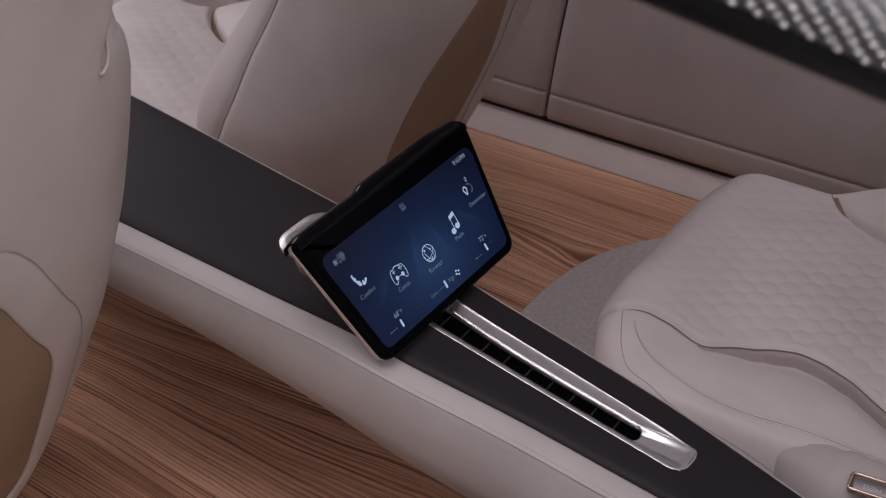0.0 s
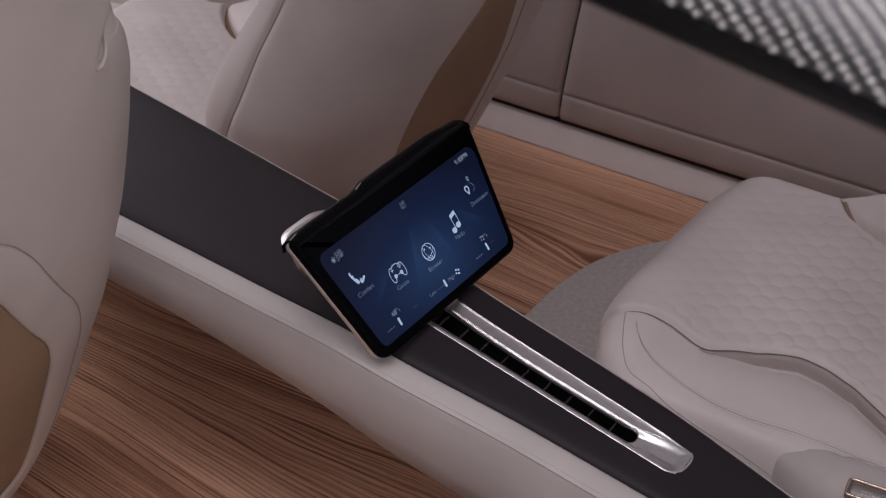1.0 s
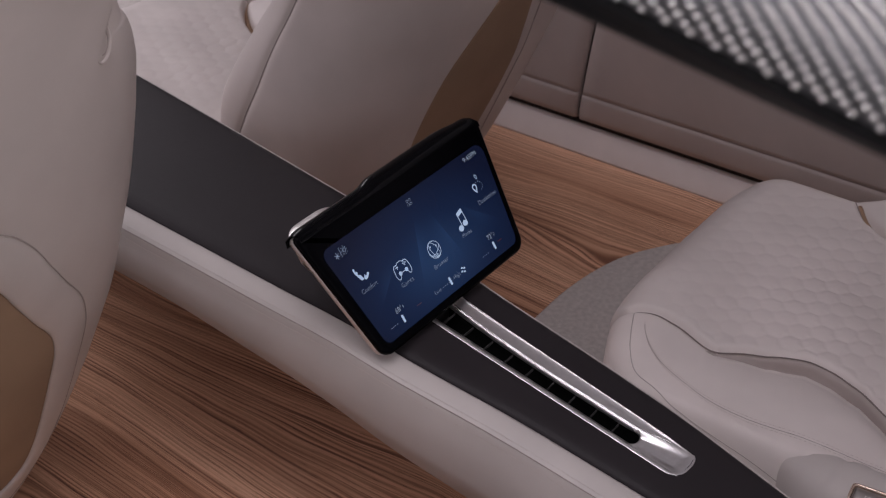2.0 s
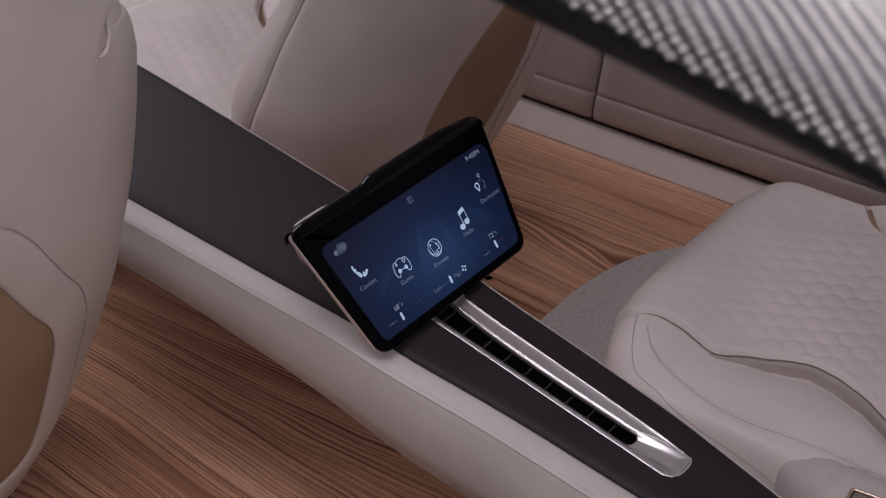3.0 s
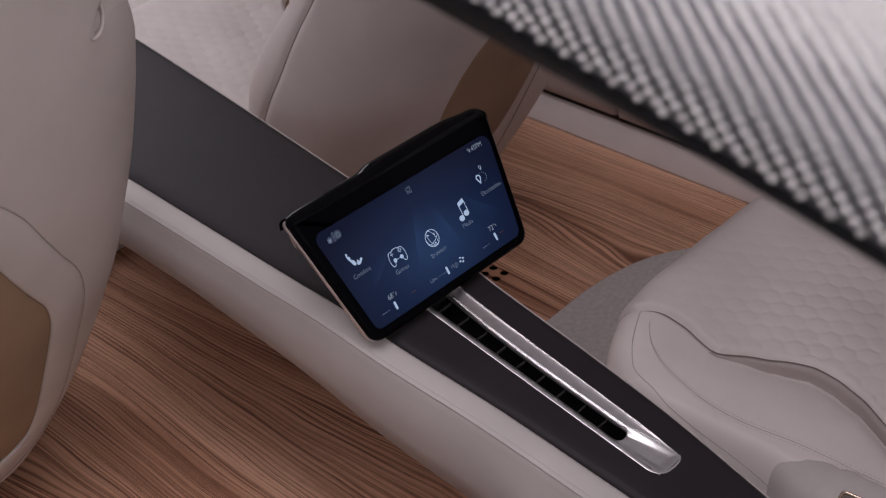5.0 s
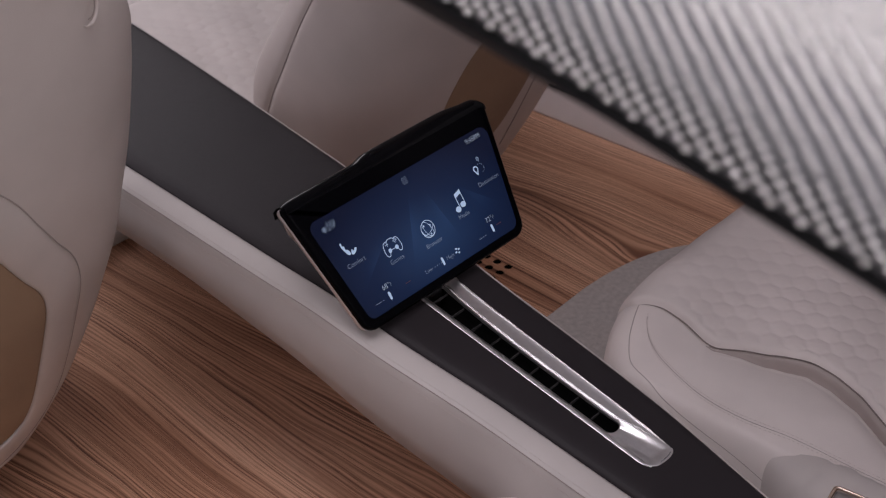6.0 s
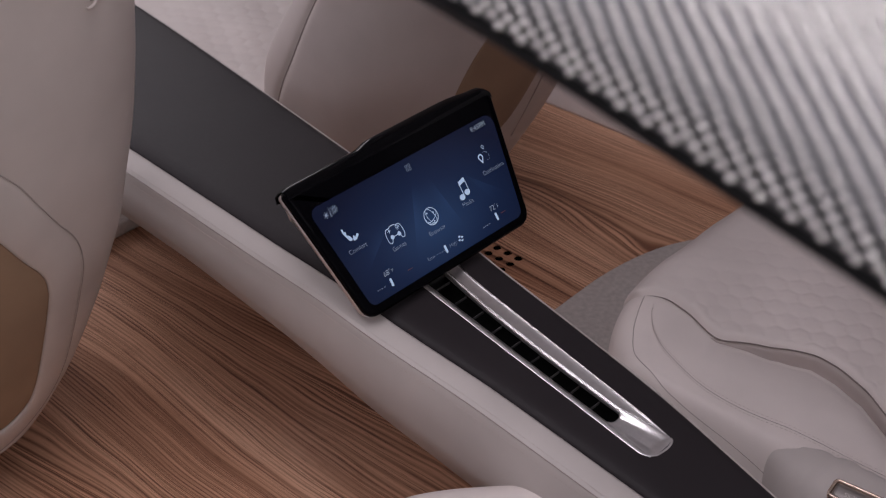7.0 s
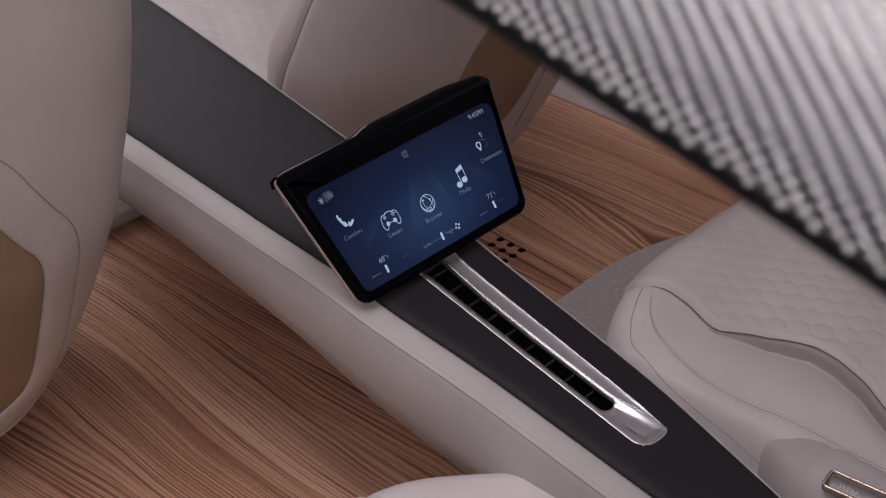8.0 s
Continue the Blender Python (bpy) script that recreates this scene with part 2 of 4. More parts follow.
def tube(name, pts, radius, material, parent=None, label="", sides=8):
    pts = [Vector(p) for p in pts]
    rings = []
    for i, p in enumerate(pts):
        d = (pts[min(i + 1, len(pts) - 1)] - pts[max(i - 1, 0)]).normalized()
        a = d.cross(Vector((0.13, 0.21, 0.97))).normalized()
        b = d.cross(a)
        rad = float(radius[i]) if isinstance(radius, (list, tuple)) else radius
        rings.append([p + rad * (math.cos(t) * a + math.sin(t) * b) for t in np.linspace(0, 2 * math.pi, sides, endpoint=False)])
    return sheet(name, rings, material, parent, label, close_v=True, caps=True)


def dashes(name, pts, length, gap, radius, material, parent, normal=(0, 0, 1)):
    """A row of stitches along a line of points, joined."""
    pts = [Vector(p) for p in pts]
    run = [0.0]
    for a, b in zip(pts, pts[1:]):
        run.append(run[-1] + (b - a).length)
    xs = np.array(run)
    arr = np.array([tuple(p) for p in pts])
    at = lambda s: Vector([np.interp(s, xs, arr[:, k]) for k in range(3)])
    n = Vector(normal)
    verts, faces = [], []
    s = 0.0
    while s + length < run[-1]:
        a, b = at(s), at(s + length)
        d = (b - a).normalized()
        side = d.cross(n).normalized() * radius
        up = n * radius
        k = len(verts)
        for q in (a, b):
            verts += [q + side, q + up * 1.2, q - side, q - up]
        for j in range(4):
            faces.append((k + j, k + (j + 1) % 4, k + 4 + (j + 1) % 4, k + 4 + j))
        faces += [(k + 3, k + 2, k + 1, k), (k + 4, k + 5, k + 6, k + 7)]
        s += length + gap
    return link_mesh(name, verts, faces, material, parent)


def curve_through(pts, n):
    """A smooth line of n points through the given ones (Catmull-Rom)."""
    p = [np.array(q, float) for q in pts]
    p = [2 * p[0] - p[1]] + p + [2 * p[-1] - p[-2]]
    out = []
    m = len(p) - 3
    for u in np.linspace(0, m, n):
        i = min(int(u), m - 1)
        t = u - i
        a, b, c, d = p[i:i + 4]
        out.append(0.5 * (2 * b + (c - a) * t + (2 * a - 5 * b + 4 * c - d) * t * t + (3 * b - a - 3 * c + d) * t ** 3))
    return np.array(out)


def box(name, lo, hi, material, parent=None, label="", bevel=0.0, segments=2):
    bm = bmesh.new()
    bmesh.ops.create_cube(bm, size=1.0)
    for v in bm.verts:
        v.co = Vector([lo[k] + (v.co[k] + 0.5) * (hi[k] - lo[k]) for k in range(3)])
    if bevel:
        bmesh.ops.bevel(bm, geom=bm.edges[:], offset=bevel, segments=segments, affect="EDGES", profile=0.5)
    return part(name, bm, material, parent, label, smooth=bool(bevel))


def smooth_table(xs, ys):
    fine = np.linspace(xs[0], xs[-1], 800)
    v = np.interp(fine, xs, ys)
    k = np.hanning(61)
    k /= k.sum()
    padded = np.concatenate([np.linspace(v[0] - (v[1] - v[0]) * 30, v[0], 30, endpoint=False), v, np.linspace(v[-1], v[-1] + (v[-1] - v[-2]) * 30, 31)[1:]])
    v = np.convolve(padded, k, "valid")
    return lambda x: np.interp(x, fine, v)


def rounded_outline(corners, radii, n=8):
    """Outline of a polygon with rounded corners."""
    out = []
    m = len(corners)
    for i in range(m):
        p, a, b = (np.array(corners[k % m], float) for k in (i, i - 1, i + 1))
        r = radii[i]
        da, db = (a - p) / np.linalg.norm(a - p), (b - p) / np.linalg.norm(b - p)
        half = math.acos(np.clip(da @ db, -1, 1)) / 2
        t = r / math.tan(half)
        c = p + (da + db) / np.linalg.norm(da + db) * r / math.sin(half)
        s, e = p + da * t - c, p + db * t - c
        a0, a1 = math.atan2(s[1], s[0]), math.atan2(e[1], e[0])
        while a1 - a0 > math.pi:
            a1 -= 2 * math.pi
        while a1 - a0 < -math.pi:
            a1 += 2 * math.pi
        for w in np.linspace(0, 1, n):
            ang = a0 + (a1 - a0) * w
            out.append((c[0] + r * math.cos(ang), c[1] + r * math.sin(ang)))
    return out


def shrink(outline, d):
    """An outline moved inward by about d."""
    p = np.array(outline)
    c = p.mean(0)
    nxt, prv = np.roll(p, -1, 0), np.roll(p, 1, 0)
    t = nxt - prv
    n = np.stack([-t[:, 1], t[:, 0]], 1)
    n /= np.linalg.norm(n, axis=1)[:, None] + 1e-12
    if ((c - p) * n).sum() < 0:
        n = -n
    return p + n * d


# ---- an unseen showroom round the car; its pale surfaces bounce fill light ----
tagged(box("ground", (-6, -6, -0.40), (6, 6, -0.28), CONCRETE), "smooth grey concrete showroom floor", "floor", kind="structure")
for nm, lo, hi in (("wall_north", (-6, 6, -0.4), (6, 6.2, 4)), ("wall_south", (-6, -6.2, -0.4), (6, -6, 4)), ("wall_east", (6, -6, -0.4), (6.2, 6, 4)), ("wall_west", (-6.2, -6, -0.4), (-6, 6, 4))):
    tagged(box(nm, lo, hi, WALL_PAINT), "plain white painted showroom wall", "wall", kind="structure")
tagged(box("ceiling", (-6, -6, 4.0), (6, 6, 4.2), WALL_PAINT), "plain white showroom ceiling", "ceiling", kind="structure")

# ---- cabin floor with drilled holes ----
def cabin_floor():
    bm = bmesh.new()
    cell = 0.022
    x0, y0 = -0.305 - cell / 2, 0.424 - 0.011
    xs = [-1.6, x0, x0 + cell, x0 + 2 * cell, x0 + 3 * cell, 1.6]
    ys = [-0.80, y0, y0 + 0.020, y0 + 0.040, y0 + 0.060, 0.90]
    centre = {(i + 1, j + 1): (-0.305 + 0.022 * i, 0.424 + 0.020 * j) for i in range(3) for j in range(3)}
    for i in range(5):
        for j in range(5):
            quad = [(xs[i], ys[j]), (xs[i + 1], ys[j]), (xs[i + 1], ys[j + 1]), (xs[i], ys[j + 1])]
            if (i, j) not in centre:
                bm.faces.new([bm.verts.new((x, y, 0)) for x, y in quad])
                continue
            cx, cy = centre[(i, j)]
            ring_out, ring_in, ring_low = [], [], []
            for k in range(24):
                t = 2 * math.pi * k / 24
                dx, dy = math.cos(t), math.sin(t)
                hx = (xs[i + 1] - cx) if dx > 0 else (cx - xs[i])
                hy = (ys[j + 1] - cy) if dy > 0 else (cy - ys[j])
                s = min(hx / abs(dx) if abs(dx) > 1e-9 else 9, hy / abs(dy) if abs(dy) > 1e-9 else 9)
                ring_out.append(bm.verts.new((cx + dx * s, cy + dy * s, 0)))
                ring_in.append(bm.verts.new((cx + dx * 0.0067, cy + dy * 0.0067, 0)))
                ring_low.append(bm.verts.new((cx + dx * 0.0067, cy + dy * 0.0067, -0.0015)))
            for k in range(24):
                k2 = (k + 1) % 24
                bm.faces.new([ring_out[k], ring_out[k2], ring_in[k2], ring_in[k]])
                bm.faces.new([ring_in[k], ring_in[k2], ring_low[k2], ring_low[k]])
            for q in quad:
                near = sorted(ring_out, key=lambda v: (v.co.x - q[0]) ** 2 + (v.co.y - q[1]) ** 2)[:2]
                c = bm.verts.new((q[0], q[1], 0))
                bm.faces.new([near[0], c, near[1]])
    return tagged(part("floor", bm, WOOD, smooth=False), "glossy striped zebra wood veneer cabin floor", "floor", kind="structure")


cabin_floor()
# Added slab; the shade inside the holes is put into its black colour.
tagged(box("hole_backing", (-1.6, -0.80, -0.10), (1.6, 0.90, -0.022), SLOT), "black slab added below the wood to darken the holes", "floor", kind="structure")


# ---- carpet under the far rear seat ----
def rear_carpet():
    edge = curve_through([(-0.122, 0.10), (-0.130, 0.40), (-0.131, 0.52), (-0.114, 0.62), (-0.080, 0.69), (-0.03, 0.75), (0.05, 0.79), (0.3, 0.80)], 60)
    rows = []
    for x, y in edge:
        rows.append([(x - 0.001, y, 0.0005), (x, y, 0.005), (x + 0.004, y, 0.008), (max(x + 0.1, 0.9), y if x < 0.28 else y, 0.008)])
    return tagged(sheet("carpet", rows, CARPET), "grey short-pile carpet mat on the wood floor", "carpet")


rear_carpet()
tagged(box("front_carpet", (-1.5, -0.78, 0.0005), (-0.769, 0.86, 0.022), CARPET, bevel=0.006), "grey carpet in the front footwell", "carpet")

# ---- far side: sill and door ----
X0, X1 = -1.5, 1.5


def far_sill():
    prof = [(0.905, 0.0), (0.880, 0.0), (0.881, 0.004), (0.894, 0.045), (0.897, 0.048), (0.903, 0.049), (0.95, 0.049), (0.95, 0.0)]
    rows = [[(x, y, z) for y, z in prof] for x in np.linspace(X0, X1, 12)]
    ob = sheet("trim", rows, TRIM, close_v=True, caps=True)
    return tagged(ob, "light beige sill along the cabin floor", "sill", kind="structure")


def door_profile():
    """The door's inner face from its lower edge upward: y and z."""
    return [(0.93, 0.061), (0.894, 0.062), (0.886, 0.066), (0.883, 0.078), (0.8825, 0.108), (0.884, 0.1150), (0.8865, 0.1160), (0.884, 0.1180), (0.8835, 0.126), (0.888, 0.20), (0.900, 0.30), (0.922, 0.42), (0.95, 0.60), (0.97, 0.85)]


def door_panel(name, xa, xb, lean_a, lean_b, label):
    prof = door_profile()
    rows = []
    xs = [xa, xa + 0.002, xa + 0.006] + list(np.linspace(xa + 0.03, xb - 0.03, 14)) + [xb - 0.006, xb - 0.002, xb]
    for i, x in enumerate(xs):
        d = min(i, len(xs) - 1 - i)
        back = (0.012, 0.003, 0.0)[d] if d < 3 else 0.0
        w = (x - xa) / (xb - xa)
        rows.append([(x + (lean_a * (1 - w) + lean_b * w) * (z - 0.07), y + back, z) for y, z in prof])
    root = empty(name, (0, 0, 0))
    sheet("panel", rows, TAUPE, root, flip=True)
    tube("seam", [(x, 0.8862, 0.1160) for x in np.linspace(xa + 0.004, xb - 0.004, 20)], 0.0011, SEAM, root)
    return tagged(root, label, "car door", group="door panels", kind="structure")


far_sill()
door_panel("door_1", -0.349, X1, 0.11, 0.0, "long taupe leather rear door panel with a stitched lower band")
door_panel("door_2", X0, -0.3535, 0.0, 0.11, "taupe leather front door panel with a stitched lower band")
# Strip added in the gap above the sill; its dark colour is the gap's shade.
tagged(box("gap_strip", (X0, 0.9015, 0.0494), (X1, 0.934, 0.0565), GAP_DARK), "dark strip under the door panels, put in for the gap's shade", "trim", kind="structure")
tagged(box("door_gap", (X0, 0.935, 0.049), (X1, 0.96, 0.9), BLACK), "black backing behind the door shut line", "trim", kind="structure")

# ---- unseen boards added to shade the cabin's far half, and the wall beside them ----
def shade_boards():
    root = empty("shade_boards")
    # Each board stands out of view, across the way from a lamp.
    box("shade_beam", (-0.72, -0.15, 1.20), (0.35, 0.22, 1.25), WALL_PAINT, root, "unseen pale board that blocks light", bevel=0.015)
    box("shade_beam", (0.353, -0.05, 1.20), (1.20, 0.16, 1.25), WALL_PAINT, root, "unseen pale board that blocks light", bevel=0.015)
    box("shade_beam", (0.56, 0.163, 1.20), (1.04, 0.80, 1.25), WALL_PAINT, root, "unseen pale board that blocks light", bevel=0.015)
    box("shade_beam", (1.203, 0.06, 1.20), (1.55, 0.16, 1.25), WALL_PAINT, root, "unseen pale board that blocks light", bevel=0.015)
    box("shade_beam", (-0.62, 0.223, 1.20), (0.02, 0.92, 1.25), WALL_PAINT, root, "unseen pale board that blocks light", bevel=0.015)
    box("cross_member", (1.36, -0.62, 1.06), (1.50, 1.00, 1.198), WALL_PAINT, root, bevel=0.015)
    box("rear_blocker", (1.52, -0.30, -0.02), (1.56, 0.97, 1.21), WALL_PAINT, root)
    box("low_blocker", (0.86, -0.60, 0.0), (0.90, 0.97, 0.80), WALL_PAINT, root)
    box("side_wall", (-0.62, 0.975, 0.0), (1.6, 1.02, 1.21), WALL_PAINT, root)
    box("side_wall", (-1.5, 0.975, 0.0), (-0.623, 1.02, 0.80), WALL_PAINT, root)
    box("shade_header", (0.84, -0.30, 0.98), (0.90, 0.80, 1.60), WALL_PAINT, root)
    return tagged(root, "unseen pale boards and walls that keep light off the cabin's far side", "car roof", kind="structure")


shade_boards()

# ---- centre console ----
zt = smooth_table([-1.1, -0.5, -0.2, -0.10, -0.03, 0.03, 0.1, 0.45, 0.8], [0.397, 0.379, 0.370, 0.3665, 0.3605, 0.3490, 0.334, 0.2605, 0.187])
y_near = smooth_table([-1.1, -0.43, -0.12, 0.03, 0.17, 0.39, 0.8], [-0.088, -0.093, -0.107, -0.105, -0.089, -0.077, -0.055])
y_far = smooth_table([-1.1, -0.7, -0.58, -0.40, -0.20, 0.03, 0.18, 0.30, 0.45, 0.8], [0.19, 0.150, 0.135, 0.110, 0.081, 0.049, 0.0455, 0.0400, 0.0215, -0.02])
z_low = smooth_table([-1.1, -0.4, -0.28, -0.11, -0.02, 0.06, 0.17, 0.5, 0.8], [0.29, 0.289, 0.287, 0.272, 0.252, 0.226, 0.194, 0.10, 0.06])
VENT_A, VENT_B = 0.010, 0.345
VY0 = -0.0412
vent_far = smooth_table([-0.05, 0.0, 0.03, 0.05, 0.09, 0.14, 0.19, 0.23, 0.27, 0.31, 0.327, 0.36], [0.0270, 0.0225, 0.0190, 0.0160, 0.0140, 0.0125, 0.0110, 0.0098, 0.0086, 0.0070, 0.0056, 0.0])
slot_ridge = smooth_table([-0.05, 0.0, 0.03, 0.05, 0.09, 0.13, 0.17, 0.277, 0.296, 0.316, 0.330, 0.36], [0.004, 0.001, -0.0020, -0.0042, -0.0075, -0.0090, -0.0098, -0.0096, -0.0042, -0.0002, 0.0016, 0.004])


def console():
    root = empty("centre_console", (0, 0, 0))
    rows = []
    for x in np.linspace(-1.1, 0.75, 150):
        t, n, f, l = zt(x), y_near(x), y_far(x), z_low(x)
        out = n - 0.031
        prof = [(n + 0.006, t - 0.045), (n + 0.004, t - 0.016), (n + 0.001, t - 0.006), (n - 0.004, t - 0.003), (n - 0.016, t - 0.0042), (n - 0.026, t - 0.0068), (out + 0.0010, t - 0.0086),
                (out + 0.0002, t - 0.0093), (out - 0.0010, t - 0.0108), (out - 0.0018, t - 0.0135), (out - 0.0050, t - 0.030), (out - 0.0075, 0.6 * t + 0.4 * l), (out - 0.0070, 0.3 * t + 0.7 * l), (out - 0.0030, l + 0.008),
                (out + 0.011, l), (n + 0.03, l - 0.008), (f - 0.02, l - 0.004), (f - 0.004, l + 0.006), (f + 0.006, 0.5 * t + 0.5 * l), (f + 0.0075, t - 0.012), (f + 0.0065, t - 0.004), (f + 0.003, t - 0.0015), (f - 0.001, t - 0.004), (f - 0.004, t - 0.016), (f - 0.006, t - 0.045)]
        rows.append([(x, y, z) for y, z in prof])
    body = sheet("body", rows, BEIGE, root, "light beige leather side with a stitched seam", caps=True, close_v=True)
    # charcoal pad on top, open where the vent sits
    rows = []
    xs = sorted(set(list(np.linspace(-1.09, 0.74, 120)) + [VENT_A, VENT_B, 0.3385]))
    for x in xs:
        t, n, f = zt(x), y_near(x), y_far(x)
        w = VY0 + 0.004 - n
        ys = [n + 0.0005, n + 0.001, n + 0.004, n + min(0.011, 0.34 * w), n + min(0.022, 0.6 * w), n + 0.8 * w, VY0 + 0.004, vent_far(x) - 0.003, 0.5 * (vent_far(x) + f), f - 0.006, f - 0.0004, f + 0.0020, f + 0.0024]
        dz = [-0.014, -0.0075, -0.004, -0.0012, 0.0, 0.0006, 0.0008, 0.0008, 0.0006, 0.0004, -0.0002, -0.0014, -0.012]
        rows.append([(x, y, t + d) for y, d in zip(ys, dz)])
    verts, faces = grid_mesh(rows)
    keep = []
    nv = len(rows[0])
    for f4 in faces:
        i, j = f4[0] // nv, f4[0] % nv
        if j == 6 and VENT_A - 1e-6 <= xs[i] and xs[i + 1] <= 0.3386:
            continue
        keep.append(f4[::-1])
    link_mesh("top_pad", verts, keep, CHARCOAL, root, "smooth charcoal leather top pad")
    # seam and stitches on the near and far sides
    xs = np.linspace(-1.0, 0.7, 160)
    tube("seam", [(x, y_near(x) - 0.0315, zt(x) - 0.0090) for x in xs], 0.0005, SEAM, root)
    dashes("stitching", [(x, y_near(x) - 0.0268, zt(x) - 0.0065) for x in xs], 0.0036, 0.0026, 0.00027, THREAD, body, (0, -0.5, 0.85))
    dashes("stitching", [(x, y_near(x) - 0.0365, zt(x) - 0.0160) for x in xs], 0.0036, 0.0026, 0.00027, THREAD, body, (0, -0.9, 0.3))
    return tagged(root, "beige leather centre console with a charcoal top pad between the seats", "centre console")


console()


def vent():
    """The long aluminium air vent let into the console."""
    root = empty("air_vent", (0.0, 0.0, 0.0))
    slot_y, slot_end = VY0 + 0.0105, 0.2705
    near = [(x, VY0) for x in np.linspace(VENT_A - 0.005, 0.318, 40)]
    tip = [tuple(p) for p in curve_through([(0.320, VY0), (0.3285, VY0 + 0.0004), (0.3350, VY0 + 0.0034), (0.3395, VY0 + 0.0080), (0.3425, -0.0275), (0.3438, -0.0150), (0.3430, -0.0055), (0.3405, 0.0000), (0.3360, 0.0036), (0.328, 0.0064)], 34)]
    far = [(x, vent_far(x) + 0.001) for x in np.linspace(0.322, VENT_A - 0.005, 40)]
    outline = near + tip + far

    def ease(w):
        w = min(1.0, max(0.0, w))
        return w * w * (3 - 2 * w)

    # near strip and rounded rear end: a narrow bright land, then a chamfer that falls to the slot
    rim = near + tip + far[:9]
    inner = shrink(outline, 1.0)[:len(rim)] - np.array(outline)[:len(rim)]
    rows = []
    for i, ((x, y), (nx, ny)) in enumerate(zip(rim, inner)):
        back = ease((x - 0.318) / 0.02) if y < -0.02 else 1.0
        sunk = 0.0032 * ease((i - len(near) - len(tip) + 8) / 14)
        row = []
        for off, dz in ((-0.0012, -0.003), (-0.0004, 0.0004), (0.0004, 0.0010), (0.0034, 0.0013), (0.0046, 0.0010 + 0.0003 * back), (0.0058, 0.0002 + 0.0010 * back)):
            k = off * (1 - 0.42 * back)
            row.append((x + nx * k, y + ny * k, zt(x) + dz - sunk))
        reach, fall = (0.0105, -0.0030) if back < 0.5 else (0.0044, 0.0011)
        row.append((x + nx * reach, y + ny * reach, zt(x) + fall - sunk))
        row.append((x + nx * (reach + 0.0003), y + ny * (reach + 0.0003), zt(x) + fall - 0.005))
        rows.append(row)
    sheet("frame", rows, ALU, root, "satin aluminium frame")
    # dished tray between the slot and the rear end
    rows = []
    for v in np.linspace(0, 1, 44):
        k = 2 * v - 1
        xa = slot_end + 0.0120 * math.sqrt(max(0.0, 1 - abs(k) ** 2.4))
        xb = 0.3408 - 0.0062 * abs(k) ** 4
        row = [(xa - 0.0003, slot_y + (slot_ridge(xa) - slot_y) * v, zt(xa) - 0.020), (xa - 0.0002, slot_y + (slot_ridge(xa) - slot_y) * v, zt(xa) - 0.0055)]
        for u in np.linspace(0, 1, 36):
            x = xa + (xb - xa) * u
            lo, hi = slot_y - 0.0045 * ease((x - 0.272) / 0.030), slot_ridge(x)
            y = lo + (hi - lo) * v
            floor_z = -0.0042 + 0.0036 * u
            lift = max(0.75 * ease((x - 0.274) / 0.03) * (1 - ease(v / 0.30)), ease((v - 0.66) / 0.34), ease((u - 0.80) / 0.20))
            row.append((x, y, zt(x) + floor_z + (0.0010 - floor_z) * lift))
        rows.append(row)
    sheet("tray", rows, ALU, root, "brushed aluminium dished end")
    # far blade: a shallow channel between the ridge beside the slot and the far edge; it pinches out at the rear
    rows = []
    xs = np.linspace(VENT_A - 0.004, 0.3350, 120)
    for x in xs:
        f, z, r = vent_far(x) - 0.0042, zt(x), slot_ridge(x)
        f = max(f, r + 0.0006)
        wide = f - r
        dip = min(0.0006, 0.06 * wide)
        over = min(0.0052, float(np.interp(x, [0.320, 0.328, 0.3355], [0.0072, 0.0066, 0.0040])) - f)
        prof = [(f + over, -0.0020), (f + 0.92 * over, 0.0004), (f + 0.27 * over, 0.0006), (f + 0.17 * over, 0.0016), (f + 0.06 * over, 0.0018), (f - min(0.0003, 0.1 * wide), 0.0016), (f - 0.12 * wide, 0.0013 - 0.6 * dip), (f - 0.35 * wide, 0.0012 - dip),
                (r + 0.35 * wide, 0.0011 - 0.9 * dip), (r + 0.14 * wide, 0.0010 - 0.4 * dip), (r + 0.06 * wide, 0.0010), (r, 0.0011), (r - 0.0012, 0.0007), (r - 0.0020, -0.0006), (r - 0.0024, -0.0025), (r - 0.0026, -0.0048 if x < 0.270 else -0.0032)]
        low = 1 - 0.6 * ease((x - 0.310) / 0.0250)
        rows.append([(x, y, z + h * low) for y, h in prof])
    sheet("blade", rows, ALU, root, "satin aluminium guide blade")
    low = lambda x: 1 - 0.75 * ease((x - 0.300) / 0.0285)
    for name, rad, lines in (("far_bevel", 0.00085, [(x, max(vent_far(x) - 0.0039, slot_ridge(x) + 0.0008), zt(x) + 0.0017 * low(x)) for x in xs if x < 0.327]),
                             ("slot_bevel", 0.00075, [(x, slot_ridge(x) + 0.0002, zt(x) + 0.0010 * low(x)) for x in xs if x < 0.330]),
                             ("slot_bevel", 0.00065, [(x, slot_ridge(x) - 0.0016, zt(x) + 0.0001) for x in xs if x < 0.277])):
        tube(name, lines, [rad * low(p[0]) for p in lines], POLISHED, root, "polished bright edge")
    # dark duct
    rows = []
    for x in np.linspace(VENT_A - 0.006, 0.290, 12):
        z = zt(x)
        rows.append([(x, slot_y - 0.0004, z - 0.006), (x, slot_y - 0.0002, z - 0.034), (x, slot_ridge(min(x, 0.27)) - 0.0020, z - 0.034), (x, slot_ridge(min(x, 0.27)) - 0.0025, z - 0.0044)])
    duct = sheet("duct", rows, SLOT, root)
    for k in range(9):
        x = 0.0330 + 0.0276 * k
        z = zt(x)
